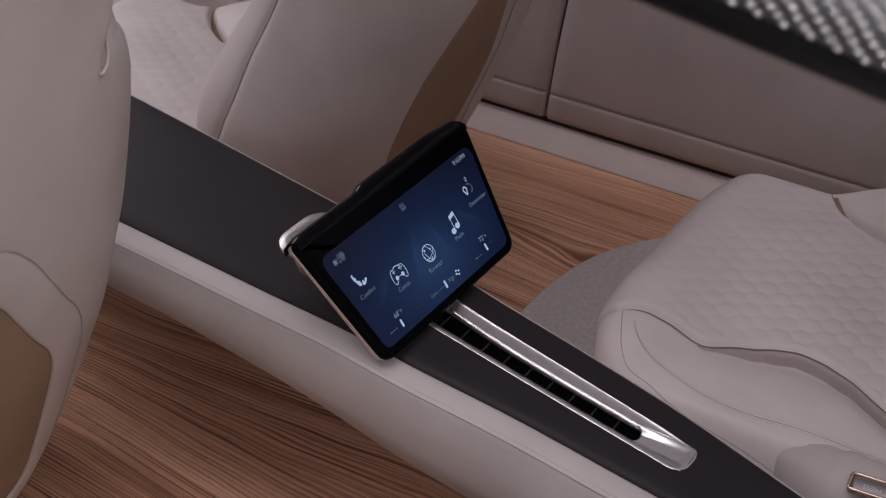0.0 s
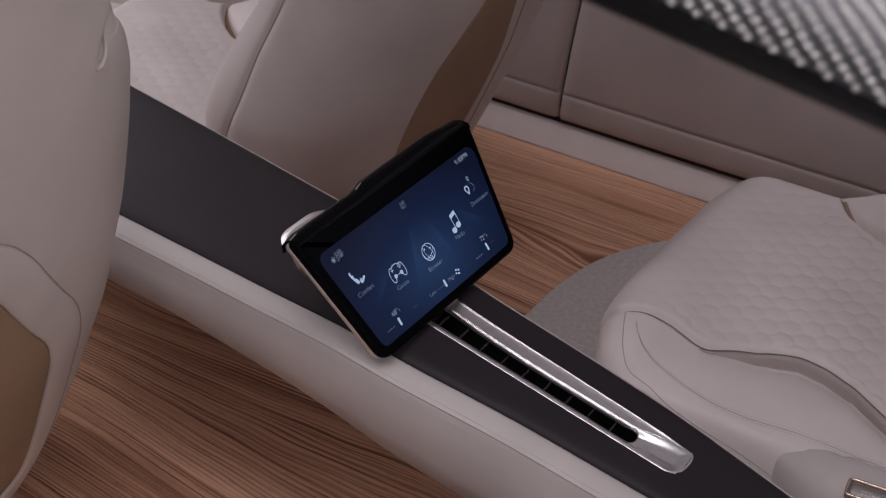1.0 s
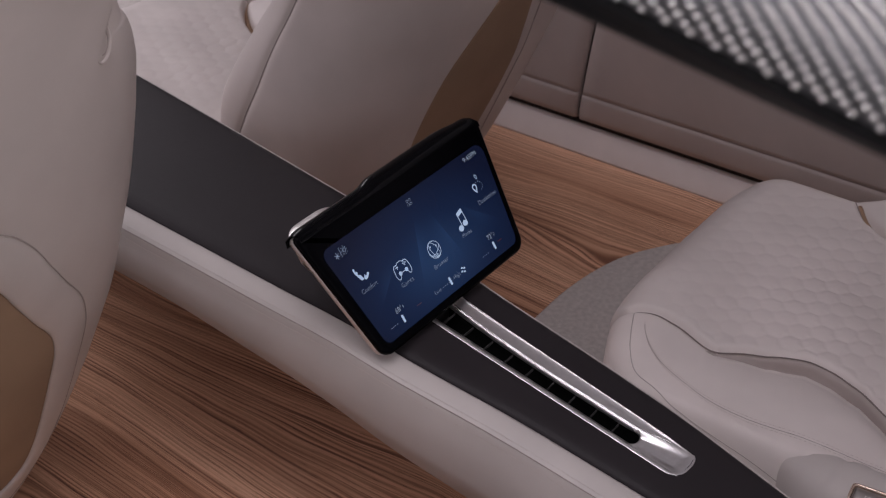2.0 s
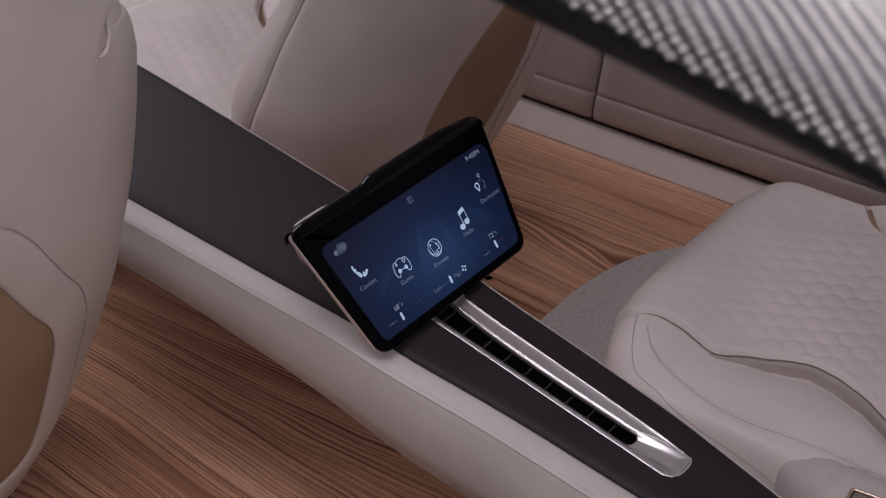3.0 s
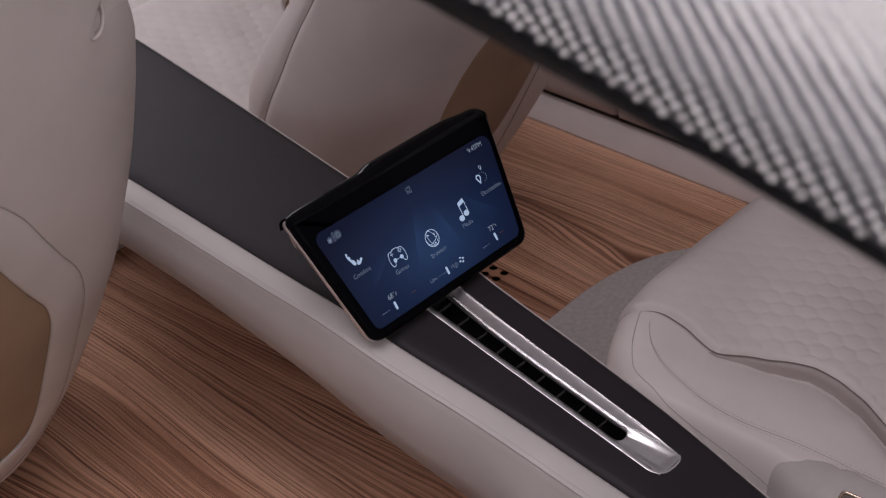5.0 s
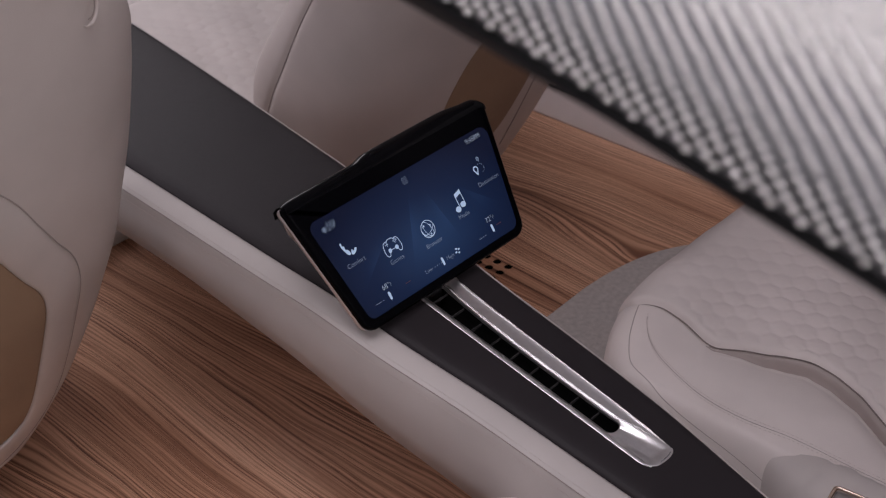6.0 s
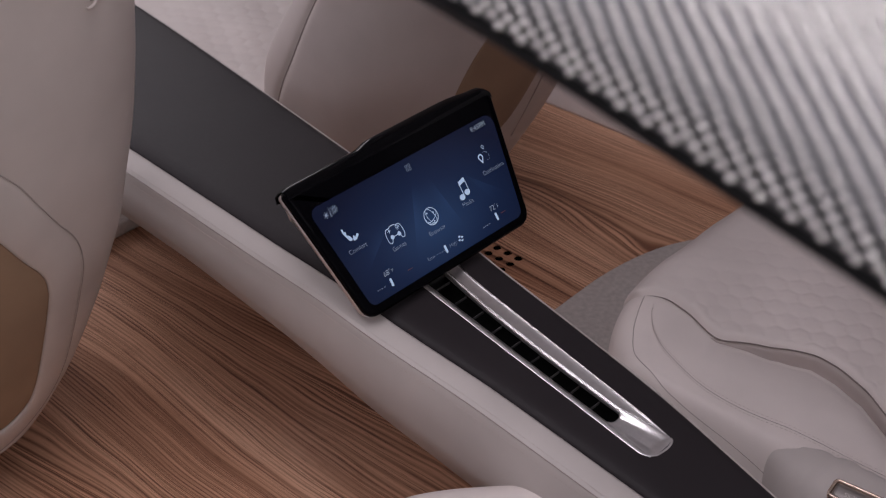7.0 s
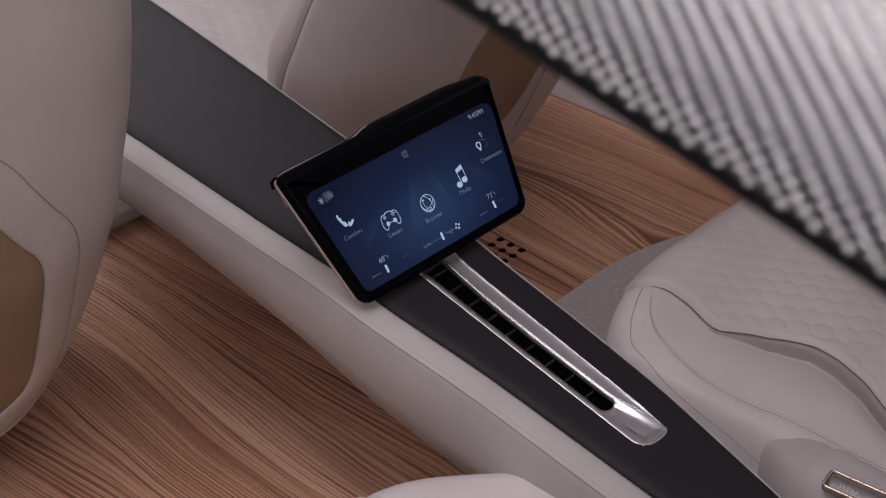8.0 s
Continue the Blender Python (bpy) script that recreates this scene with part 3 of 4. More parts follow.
        box("slat", (x - 0.0003, slot_y - 0.0002, z - 0.0090), (x + 0.0003, slot_ridge(x) - 0.0024, z - 0.0058), SLAT, duct)
    return tagged(root, "long satin aluminium air vent with a black slot in the console", "air vent")


vent()

# ---- the tablet display ----
TAB = Matrix(((0, -0.589, 0.808, 0.0), (1, 0, 0, 0.0), (0, 0.808, 0.589, 0.412), (0, 0, 0, 1)))


def text_mesh(name, body, size, x, y, z, material, parent, align="CENTER"):
    cu = bpy.data.curves.new(name, "FONT")
    cu.body, cu.size, cu.align_x, cu.align_y, cu.extrude, cu.offset = body, size, align, "CENTER", 0.0, -0.00010
    tmp = bpy.data.objects.new(name, cu)
    scene.collection.objects.link(tmp)
    bpy.context.view_layer.update()
    me = bpy.data.meshes.new_from_object(tmp.evaluated_get(bpy.context.evaluated_depsgraph_get()))
    bpy.data.objects.remove(tmp)
    bpy.data.curves.remove(cu)
    me.materials.clear()
    me.materials.append(material)
    ob = new(name, me)
    ob.parent = parent
    ob.location = (x, y, z)
    return ob


def flat_shape(name, loops, z, material, parent, thick=0.0003):
    """Flat pieces, each an outline; joined into one sign."""
    bm = bmesh.new()
    for lp in loops:
        bm.faces.new([bm.verts.new((x, y, z + thick)) for x, y in lp])
    return part(name, bm, material, parent, smooth=False)


def stroke(pts, w):
    """The outline of a line of width w, as quads."""
    quads = []
    for (ax, ay), (bx, by) in zip(pts, pts[1:]):
        dx, dy = bx - ax, by - ay
        l = math.hypot(dx, dy) + 1e-12
        nx, ny = -dy / l * w / 2, dx / l * w / 2
        ex, ey = dx / l * w * 0.3, dy / l * w * 0.3
        quads.append([(ax + nx - ex, ay + ny - ey), (bx + nx + ex, by + ny + ey), (bx - nx + ex, by - ny + ey), (ax - nx - ex, ay - ny - ey)])
    return quads


def circle(cx, cy, rx, ry=None, n=20, a0=0, a1=360):
    ry = rx if ry is None else ry
    return [(cx + rx * math.cos(radians(a)), cy + ry * math.sin(radians(a))) for a in np.linspace(a0, a1, n)]


def tablet():
    root = empty("tablet_display")
    root.matrix_world = TAB
    outer = rounded_outline([(-0.161, 0.099), (-0.1320, -0.0635), (0.1305, -0.0635), (0.1620, 0.099)], [0.006, 0.016, 0.018, 0.014], 9)
    o = np.array(outer)

    def lip(p, z):
        return [(x, y, z) for x, y in p]

    # gloss body: front glass edge, rounded sides, tapering back
    rows = [lip(shrink(o, 0.010), 0.0), lip(shrink(o, 0.0035), 0.0), lip(shrink(o, 0.0012), -0.0010), lip(o, -0.0035), lip(o, -0.0075), lip(shrink(o, 0.0015), -0.0095)]
    verts, faces = grid_mesh(rows, close_v=True)
    faces.append(tuple(range(len(o))))
    link_mesh("body", verts, [f[::-1] for f in faces], BEZEL, root, "gloss black bezel")
    rows = [lip(shrink(o, 0.0018), -0.0092), lip(shrink(o, 0.0004), -0.0110), lip(shrink(o, 0.0012), -0.0150), lip(shrink(o, 0.008), -0.0190), lip(shrink(o, 0.030), -0.0205)]
    verts, faces = grid_mesh(rows, close_v=True)
    faces.append(tuple(len(o) * 4 + k for k in range(len(o)))[::-1])
    link_mesh("back_shell", verts, [f[::-1] for f in faces], SILVER, root, "satin silver back shell")
    # top spine with the camera hump
    rows = []
    for x in np.linspace(-0.157, 0.1588, 60):
        hump = 0.0045 / (1 + math.exp(-(x + 0.035) * 260)) / (1 + math.exp((x - 0.12) * 120))
        e = 1.0 if abs(x) < 0.145 else max(0.0, 1 - (abs(x) - 0.145) / 0.014) ** 0.5
        h = (0.0045 + hump) * e
        prof = [(0.090, 0.0003), (0.0965, 0.0006), (0.0985 + h * 0.3, -0.001), (0.0992 + h * 0.9, -0.006), (0.0990 + h, -0.014), (0.0965 + h * 0.8, -0.022), (0.090, -0.025)]
        drop = 0.014 - math.sqrt(0.014 ** 2 - max(0.0, x - 0.1475) ** 2)
        rows.append([(x, y - drop, z) for y, z in prof])
    sheet("spine", rows, GLOSS, root, "gloss black rounded top edge", flip=False)
    act = rounded_outline([(-0.1425, 0.0705), (-0.1235, -0.0525), (0.1215, -0.0525), (0.1465, 0.0705)], [0.010, 0.010, 0.011, 0.012], 8)
    bm = bmesh.new()
    bm.faces.new([bm.verts.new((x, y, 0.0004)) for x, y in act])
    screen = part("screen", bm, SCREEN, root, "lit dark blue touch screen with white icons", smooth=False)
    z = 0.0006
    text_mesh("clock", "9:45PM", 0.0083, 0.1185, 0.0624, z, UI_TEXT, screen)
    text_mesh("caption", "Comfort", 0.0074, -0.1066, 0.0098, z, UI_DIM, screen)
    text_mesh("caption", "Games", 0.0074, -0.0565, -0.0108, z, UI_DIM, screen)
    text_mesh("caption", "Browser", 0.0074, 0.0000, -0.0170, z, UI_DIM, screen)
    text_mesh("caption", "Media", 0.0074, 0.0563, -0.0080, z, UI_DIM, screen)
    text_mesh("caption", "Destination", 0.0074, 0.1125, 0.0116, z, UI_DIM, screen)
    text_mesh("caption", "68°", 0.0082, -0.0867, -0.0290, z, UI_TEXT, screen)
    text_mesh("caption", "F", 0.0056, -0.0791, -0.0296, z, UI_TEXT, screen)
    text_mesh("caption", "72°", 0.0082, 0.0861, -0.0276, z, UI_TEXT, screen)
    text_mesh("caption", "F", 0.0056, 0.0937, -0.0282, z, UI_TEXT, screen)
    text_mesh("caption", "Low", 0.0066, -0.0245, -0.0400, z, UI_DIM, screen)
    text_mesh("caption", "High", 0.0066, 0.0112, -0.0395, z, UI_DIM, screen)
    w = 0.00082
    for x, y in ((-0.0576, -0.0382), (0.0965, -0.0376)):
        flat_shape("red_tick", [[(x - 0.004, y - 0.0004), (x + 0.004, y - 0.0004), (x + 0.004, y + 0.0004), (x - 0.004, y + 0.0004)]], z, UI_RED, screen)
    # heat and cool sign
    q = []
    for a in range(0, 180, 60):
        c, s = 0.0036 * math.cos(radians(a + 30)), 0.0036 * math.sin(radians(a + 30))
        q += stroke([(-0.1245 - c, 0.0575 - s), (-0.1245 + c, 0.0575 + s)], w * 0.55)
    q += stroke([(-0.1183, 0.0530), (-0.1183, 0.0640)], w * 0.45)
    q += stroke(circle(-0.1120, 0.0588, 0.0021, n=14), w * 0.55)
    for a in range(0, 360, 45):
        c, s = math.cos(radians(a)), math.sin(radians(a))
        q += stroke([(-0.1120 + 0.0034 * c, 0.0588 + 0.0034 * s), (-0.1120 + 0.0048 * c, 0.0588 + 0.0048 * s)], w * 0.55)
    flat_shape("climate_sign", q, z, UI, screen)
    # grid sign
    q = []
    for dx, dy in ((-0.0022, 0.0022), (0.0022, 0.0024), (-0.0022, -0.0022), (0.0022, -0.0022)):
        q += stroke(circle(0.0015 + dx, 0.0600 + dy, 0.0015, n=10), w * 0.6)
    flat_shape("grid_sign", q, z, UI_DIM, screen)
    # seat
    bx, by = -0.107, 0.0255
    back = [tuple(p) for p in curve_through([(bx - 0.0092, by + 0.0108), (bx - 0.0068, by + 0.0104), (bx - 0.0072, by + 0.0072), (bx - 0.0048, by + 0.0060), (bx - 0.0054, by + 0.0026), (bx - 0.0024, by + 0.0008), (bx - 0.0008, by - 0.0040), (bx - 0.0042, by - 0.0046), (bx - 0.0070, by + 0.0008), (bx - 0.0090, by + 0.0060), (bx - 0.0092, by + 0.0108)], 60)][:-1]
    base = [tuple(p) for p in curve_through([(bx - 0.0002, by - 0.0044), (bx + 0.0022, by - 0.0006), (bx + 0.0042, by - 0.0030), (bx + 0.0068, by - 0.0006), (bx + 0.0092, by - 0.0020), (bx + 0.0050, by - 0.0058), (bx + 0.0010, by - 0.0064), (bx - 0.0002, by - 0.0044)], 40)][:-1]
    flat_shape("seat_sign", [back, base], z, UI, screen)
    # game pad
    bx, by = -0.0545, 0.0050
    pad = [(-0.0058, -0.0052), (-0.0078, -0.0086), (-0.0108, -0.0084), (-0.0126, -0.0030), (-0.0112, 0.0048), (-0.0084, 0.0072), (-0.0048, 0.0070), (-0.0030, 0.0084), (0.0030, 0.0084), (0.0048, 0.0070), (0.0084, 0.0072), (0.0112, 0.0048), (0.0126, -0.0030), (0.0108, -0.0084), (0.0078, -0.0086), (0.0058, -0.0052)]
    pad = [(bx + p[0], by + p[1]) for p in curve_through(pad, 70)]
    q = stroke(pad, w) + stroke([(bx - 0.0040, by - 0.0034), (bx + 0.0040, by - 0.0034)], w)
    for cx in (-0.0052, 0.0052):
        q.append(circle(bx + cx, by - 0.0034, 0.0025, n=16)[:-1])
    for cx in (-0.0062,):
        q += stroke([(bx + cx - 0.002, by + 0.0042), (bx + cx + 0.002, by + 0.0042)], w) + stroke([(bx + cx, by + 0.0022), (bx + cx, by + 0.0062)], w)
    for cx, cy in ((0.0062, 0.0060), (0.0080, 0.0042), (0.0044, 0.0042), (0.0062, 0.0024)):
        q += stroke(circle(bx + cx, by + cy, 0.0008, n=8), w * 0.6)
    flat_shape("game_pad_sign", q, z, UI, screen)
    # globe
    q = stroke(circle(0.0003, 0.0003, 0.0098, n=30), w)
    for k, turn, a0, a1 in ((0.50, 22, 0, 360), (0.45, 112, 90, 270), (0.85, 60, 100, 250)):
        c, s = math.cos(radians(turn)), math.sin(radians(turn))
        q += stroke([(0.0003 + c * px - s * py, 0.0003 + s * px + c * py) for px, py in circle(0, 0, 0.0098 * k, 0.0098, n=26, a0=a0, a1=a1)], w * 0.75)
    for px, py in ((-0.0036, 0.0052), (0.0052, 0.0030), (0.0018, -0.0062)):
        q.append(circle(px, py, 0.0011, n=10)[:-1])
    flat_shape("globe_sign", q, z, UI, screen)
    # note
    bx, by = 0.0565, 0.0085
    q = [circle(bx - 0.0040, by - 0.0078, 0.0042, 0.0034, n=16)[:-1], circle(bx + 0.0055, by - 0.0052, 0.0042, 0.0034, n=16)[:-1]]
    q += stroke([(bx - 0.0006, by - 0.0075), (bx - 0.0006, by + 0.0090)], w * 1.2) + stroke([(bx + 0.0090, by - 0.0050), (bx + 0.0090, by + 0.0115)], w * 1.2)
    q.append([(bx - 0.0010, by + 0.0095), (bx + 0.0095, by + 0.0122), (bx + 0.0095, by + 0.0075), (bx - 0.0010, by + 0.0048)])
    flat_shape("note_sign", q, z, UI, screen)

    # pins
    def pin(cx, cy, r, wd):
        a = circle(cx, cy, r, n=22, a0=-35, a1=215)
        return stroke(a + [(cx, cy - 2.1 * r), a[0]], wd)

    q = pin(0.1020, 0.0300, 0.0031, w * 1.8) + pin(0.1112, 0.0400, 0.0016, w * 0.7)
    for k in range(7):
        a = radians(-70 + 28 * k)
        q.append(circle(0.1085 + 0.0065 * math.cos(a), 0.0285 + 0.0055 * math.sin(a), 0.0005, n=6)[:-1])
    flat_shape("map_pin_sign", q, z, UI, screen)
    # sliders
    for cx, cy in ((-0.0872, -0.0400), (-0.0012, -0.0398), (0.0852, -0.0384)):
        flat_shape("slider_knob", [rounded_outline([(cx - 0.0016, cy - 0.0046), (cx + 0.0016, cy - 0.0046), (cx + 0.0016, cy + 0.0046), (cx - 0.0016, cy + 0.0046)], [0.0014] * 4, 5)], z, UI, screen)
    for x in (-0.0150, -0.0112, -0.0074, -0.0042):
        flat_shape("slider_dot", [circle(x, -0.0404, 0.0006, n=8)[:-1]], z, UI_DIM, screen)
    for y, x0 in ((-0.0405, -0.1090), (-0.0415, 0.0600)):
        for dx in (0.0, 0.003, 0.006, 0.010):
            x = x0 + dx
            flat_shape("slider_dot", [[(x, y - 0.0004), (x + 0.0018, y - 0.0004), (x + 0.0018, y + 0.0004), (x, y + 0.0004)]], z, UI_DIM, screen)
    q = []
    for a in range(0, 360, 90):
        c, s = math.cos(radians(a + 20)), math.sin(radians(a + 20))
        q.append(circle(0.0240 + 0.0028 * c, -0.0385 + 0.0028 * s, 0.0017, 0.0011, n=10)[:-1])
    flat_shape("fan_sign", q, z, UI, screen)
    # hinge foot down to the console
    foot = [[(x, y, zz) for y, zz in ((-0.060, -0.012), (-0.056, -0.018), (-0.020, -0.020), (-0.010, -0.024), (-0.035, -0.060), (-0.060, -0.060), (-0.085, -0.035))] for x in np.linspace(-0.055, 0.03, 10)]
    sheet("hinge_foot", foot, BLACK, root, "black hinge foot", close_v=True, caps=True)
    return tagged(root, "tilted tablet screen with gloss black bezel, lit white icons on blue", "tablet")


tablet()


def hinge_plate():
    """The silver plate that the tablet folds on, let into the console's pad."""
    root = empty("hinge_plate")
    line = rounded_outline([(-0.199, -0.040), (-0.025, -0.050), (-0.025, 0.062), (-0.199, 0.058)], [0.034, 0.01, 0.01, 0.034], 12)
    rings = [[(x, y, zt(x) + z) for x, y in shrink(line, off)] for off, z in ((0.0, -0.001), (0.0, 0.0035), (0.0008, 0.0046), (0.010, 0.0050), (0.020, 0.0046), (0.0206, 0.0014))]
    sheet("rim", rings, SILVER, root, "satin silver rim", close_v=True)
    bm = bmesh.new()
    bm.faces.new([bm.verts.new((x, y, zt(x) + 0.0022)) for x, y in shrink(line, 0.0200)])
    bmesh.ops.triangulate(bm, faces=bm.faces)
    part("inlay", bm, BLACK, root, "matt black inlay", smooth=False)
    return tagged(root, "silver rimmed black hinge plate on the console behind the tablet", "hinge plate")


hinge_plate()


# ---- seats ----
def hex_quilt(x, y, size):
    """Height 0 to 1 of puffed hexagonal quilting."""
    a = np.stack([x / size, y / (size * 1.0)], -1)
    s = np.array([1.0, math.sqrt(3.0)])
    best = []
    for off in ((0, 0), (0.5, math.sqrt(3) / 2)):
        p = a - np.array(off)
        q = p - np.round(p / s) * s
        best.append(q)
    d0, d1 = (np.sum(q * q, -1) for q in best)
    q = np.where((d0 < d1)[..., None], best[0], best[1])
    q = np.abs(q)
    edge = np.maximum(q[..., 0], q[..., 0] * 0.5 + q[..., 1] * math.sqrt(3) / 2)
    return 1 - np.clip(edge / 0.5, 0, 1) ** 2.4


def bow_of(side):
    """How far the front edge falls back towards the corners."""
    return 10.0 * np.clip(side, -1.0, 0.25) ** 4


def seat_cushion(root, x_front, length, yc, half, z_front, z_back, mirror=1.0, step=0.003, quilt=0.0024, low=0.06, roll=0.055, base_top=0.1, pinch=0.0, ledge=0.019):
    """A seat cushion: a quilted middle that stands proud between smooth bolsters, with a rolled front. mirror -1 for the near side."""
    ny = int(2 * half / step)
    v = np.linspace(-1, 1, ny)
    arc = roll * math.pi / 2
    drop = z_front - low - roll
    s = np.arange(0, drop + arc + length, step)
    S, V = np.meshgrid(s, v, indexing="ij")
    on_face = S < drop
    th = np.clip((S - drop) / roll, 0, math.pi / 2)
    run = np.clip(S - drop - arc, 0, None)
    X = np.where(on_face, 0.006 * (1 - S / max(drop, 1e-6)), roll * (1 - np.cos(th)) + run)
    hx_x = [0.0, 0.022, 0.064, 0.098, 0.130, 0.139, 0.149, 0.184, 0.220, 0.259, 0.292, 0.330, 0.370, 0.42, 0.6]
    hx_w = [0.186, 0.189, 0.181, 0.188, 0.202, 0.2045, 0.202, 0.172, 0.150, 0.136, 0.138, 0.150, 0.180, 0.203, 0.21]

    def width(x, side):
        """Half the quilted middle's width; it draws in on the outer side and stands out as a ledge on the inner one."""
        return np.interp(x, hx_x, hx_w) - pinch * (side > 0) * np.interp(x, [0.13, 0.17, 0.32], [0.0, 0.36, 1.0]) + ledge * (side < 0) * np.interp(x, [0.14, 0.21], [0.0, 1.0])

    hw = width(X, V)
    # the grid's columns follow the edge of the quilted middle
    MID = 0.56
    A = np.abs(V)
    V = np.sign(V) * np.where(A < MID, hw * A / MID, hw + (half - hw) * (A - MID) / (1 - MID)) / half
    # the front edge bows back towards the corners
    bow = bow_of(V * half)
    slope = (z_back - z_front) / length
    Z = np.where(on_face, low + S, low + drop + roll * np.sin(th) + slope * run)
    top = np.clip(th / (math.pi / 2), 0, 1)
    U = np.abs(V) * half
    d = U - hw
    inside = 1 / (1 + np.exp(np.clip(d / 0.0011, -60, 60)))
    groove = np.exp(-(d / 0.0040) ** 2)
    past = np.clip((X - 0.135) / 0.10, 0, 1)
    bol = np.clip(d / np.maximum(half - hw, 1e-3), 0, 1)
    rise = np.where(V > 0, 0.040 * np.clip((X - 0.15) / 0.12, 0, 1), 0.010 * np.clip((X - 0.12) / 0.12, 0, 1)) * np.sin(np.clip(bol * 1.1, 0, 1) * math.pi) * top
    sink = np.where(V > 0, -0.008, -0.030) * past / (1 + np.exp(np.clip((np.where(V < 0, 0.006, 0.0) - d) / 0.0011, -60, 60))) * np.exp(-np.clip(d, 0, 1) / 0.026) * top
    lip = 0.0045 + 0.0015 * past / (1 + np.exp(V * half / 0.02))
    puff = inside * lip * (1 - np.exp(-np.clip(-d, 0, 1) / 0.003))
    far_on = np.where(V > 0, np.clip((X - 0.15) / 0.05, 0, 1), 1.0)
    puff = puff * far_on + 0.0045 * (1 - far_on)
    hx = hex_quilt(V * half, S + 0.004, 0.0285)
    soft = 0.7 + 0.3 * np.sin(S * 37.0 + V * 9.0) * np.sin(V * 23.0 - S * 11.0)
    fade = (0.25 + 0.75 * np.clip((S - drop - 0.6 * arc) / 0.16, 0, 1)) * np.clip((S - drop - 0.2 * arc) / 0.05, 0, 1) * np.clip((-d - 0.002) / 0.007, 0, 1)
    gusset = np.interp(X, [0.13, 0.20, 0.42], [0.0, 0.005, 0.012])
    wave = 0.0012 * np.sin(V * half * 55.0 + 1.3) * np.sin(S * 41.0)
    out = puff + quilt * soft * hx * fade + wave - 0.0060 * far_on * (1 - 0.75 * past * (V < 0)) * groove * np.clip((S - drop * 0.4) / 0.03, 0, 1) - np.where(V > 0, 0.016, 0.0) * past * np.exp(-((d - 0.005) / 0.006) ** 2) + np.where(V < 0, 0.0035, 0.0) * past * np.exp(-((d - gusset - 0.010) / 0.004) ** 2)
    # the outer edge rolls down to the sides
    e = np.where(V < 0, np.clip((-V - 0.89) / 0.11, 0, 1), np.clip((V - np.interp(X, [0.0, 0.14, 0.20, 0.28, 0.40], [0.52, 0.54, 0.68, 0.82, 0.88])) / 0.20, 0, 1.3))
    side_drop = -0.10 * e ** 2.3 * np.clip((Z - low) / (z_front - low), 0, 1)
    nx, nz = np.where(on_face, -1.0, -np.cos(th)), np.where(on_face, 0.0, np.sin(th))
    Xw = x_front + bow + X + nx * out
    Zw = Z + nz * out + rise + sink + side_drop
    Yw = yc + V * half
    pts = np.stack([Xw, mirror * Yw, Zw], -1)
    # the quilted middle and the two smooth bolsters meet at the seams
    _, quads = grid_mesh(pts)
    flat, dv, vv = pts.reshape(-1, 3), d.reshape(-1), V.reshape(-1)
    q = np.array(quads)
    mid_d, mid_v = dv[q].mean(1), vv[q].mean(1)
    ob = None
    for name, pick, mat, text in (("cushion", mid_d < 0.0045, BEIGE_QUILT, "quilted light beige leather middle"), ("bolster", (mid_d >= 0.0045) & (mid_v < 0), BEIGE_QUILT, "smooth beige leather bolster"), ("bolster", (mid_d >= 0.0045) & (mid_v >= 0), BEIGE_QUILT, "smooth beige leather bolster")):
        fs = q[pick]
        used, inv = np.unique(fs, return_inverse=True)
        fs = inv.reshape(-1, 4)
        ob = link_mesh(name, flat[used], fs[:, ::-1] if mirror < 0 else fs, mat, root, text)
    ya, yb = sorted((mirror * (yc - half * 0.84), mirror * (yc + half * 0.52)))
    box("seat_base", (x_front + 0.07, ya, 0.009), (x_front + length, yb, base_top + 0.04), BEIGE, root, "beige seat base", bevel=0.01)

    def at(x, side, lift=0.0):
        """A place on the cushion's top, x and side measured from the cushion's own front and middle line."""
        run_x = x - bow_of(side)
        ss = drop + (roll * math.acos(max(-1.0, min(1.0, 1 - run_x / roll))) if run_x < roll else arc + run_x - roll)
        fi = min(max(ss / step, 0), len(s) - 1.001)
        here = abs(edge(math.copysign(1, side), max(run_x, 0.0)))
        a = abs(side)
        a = a / here * MID if a < here else MID + (1 - MID) * (a - here) / (half - here)
        fj = min(max((math.copysign(a, side) + 1) / 2 * (ny - 1), 0), ny - 1.001)
        i, j = int(fi), int(fj)
        a, b = fi - i, fj - j
        p = (pts[i, j] * (1 - a) + pts[i + 1, j] * a) * (1 - b) + (pts[i, j + 1] * (1 - a) + pts[i + 1, j + 1] * a) * b
        return Vector(p) + Vector((0, 0, lift))

    def edge(side_sign, x):
        return width(x, side_sign) * side_sign

    return ob, at, edge


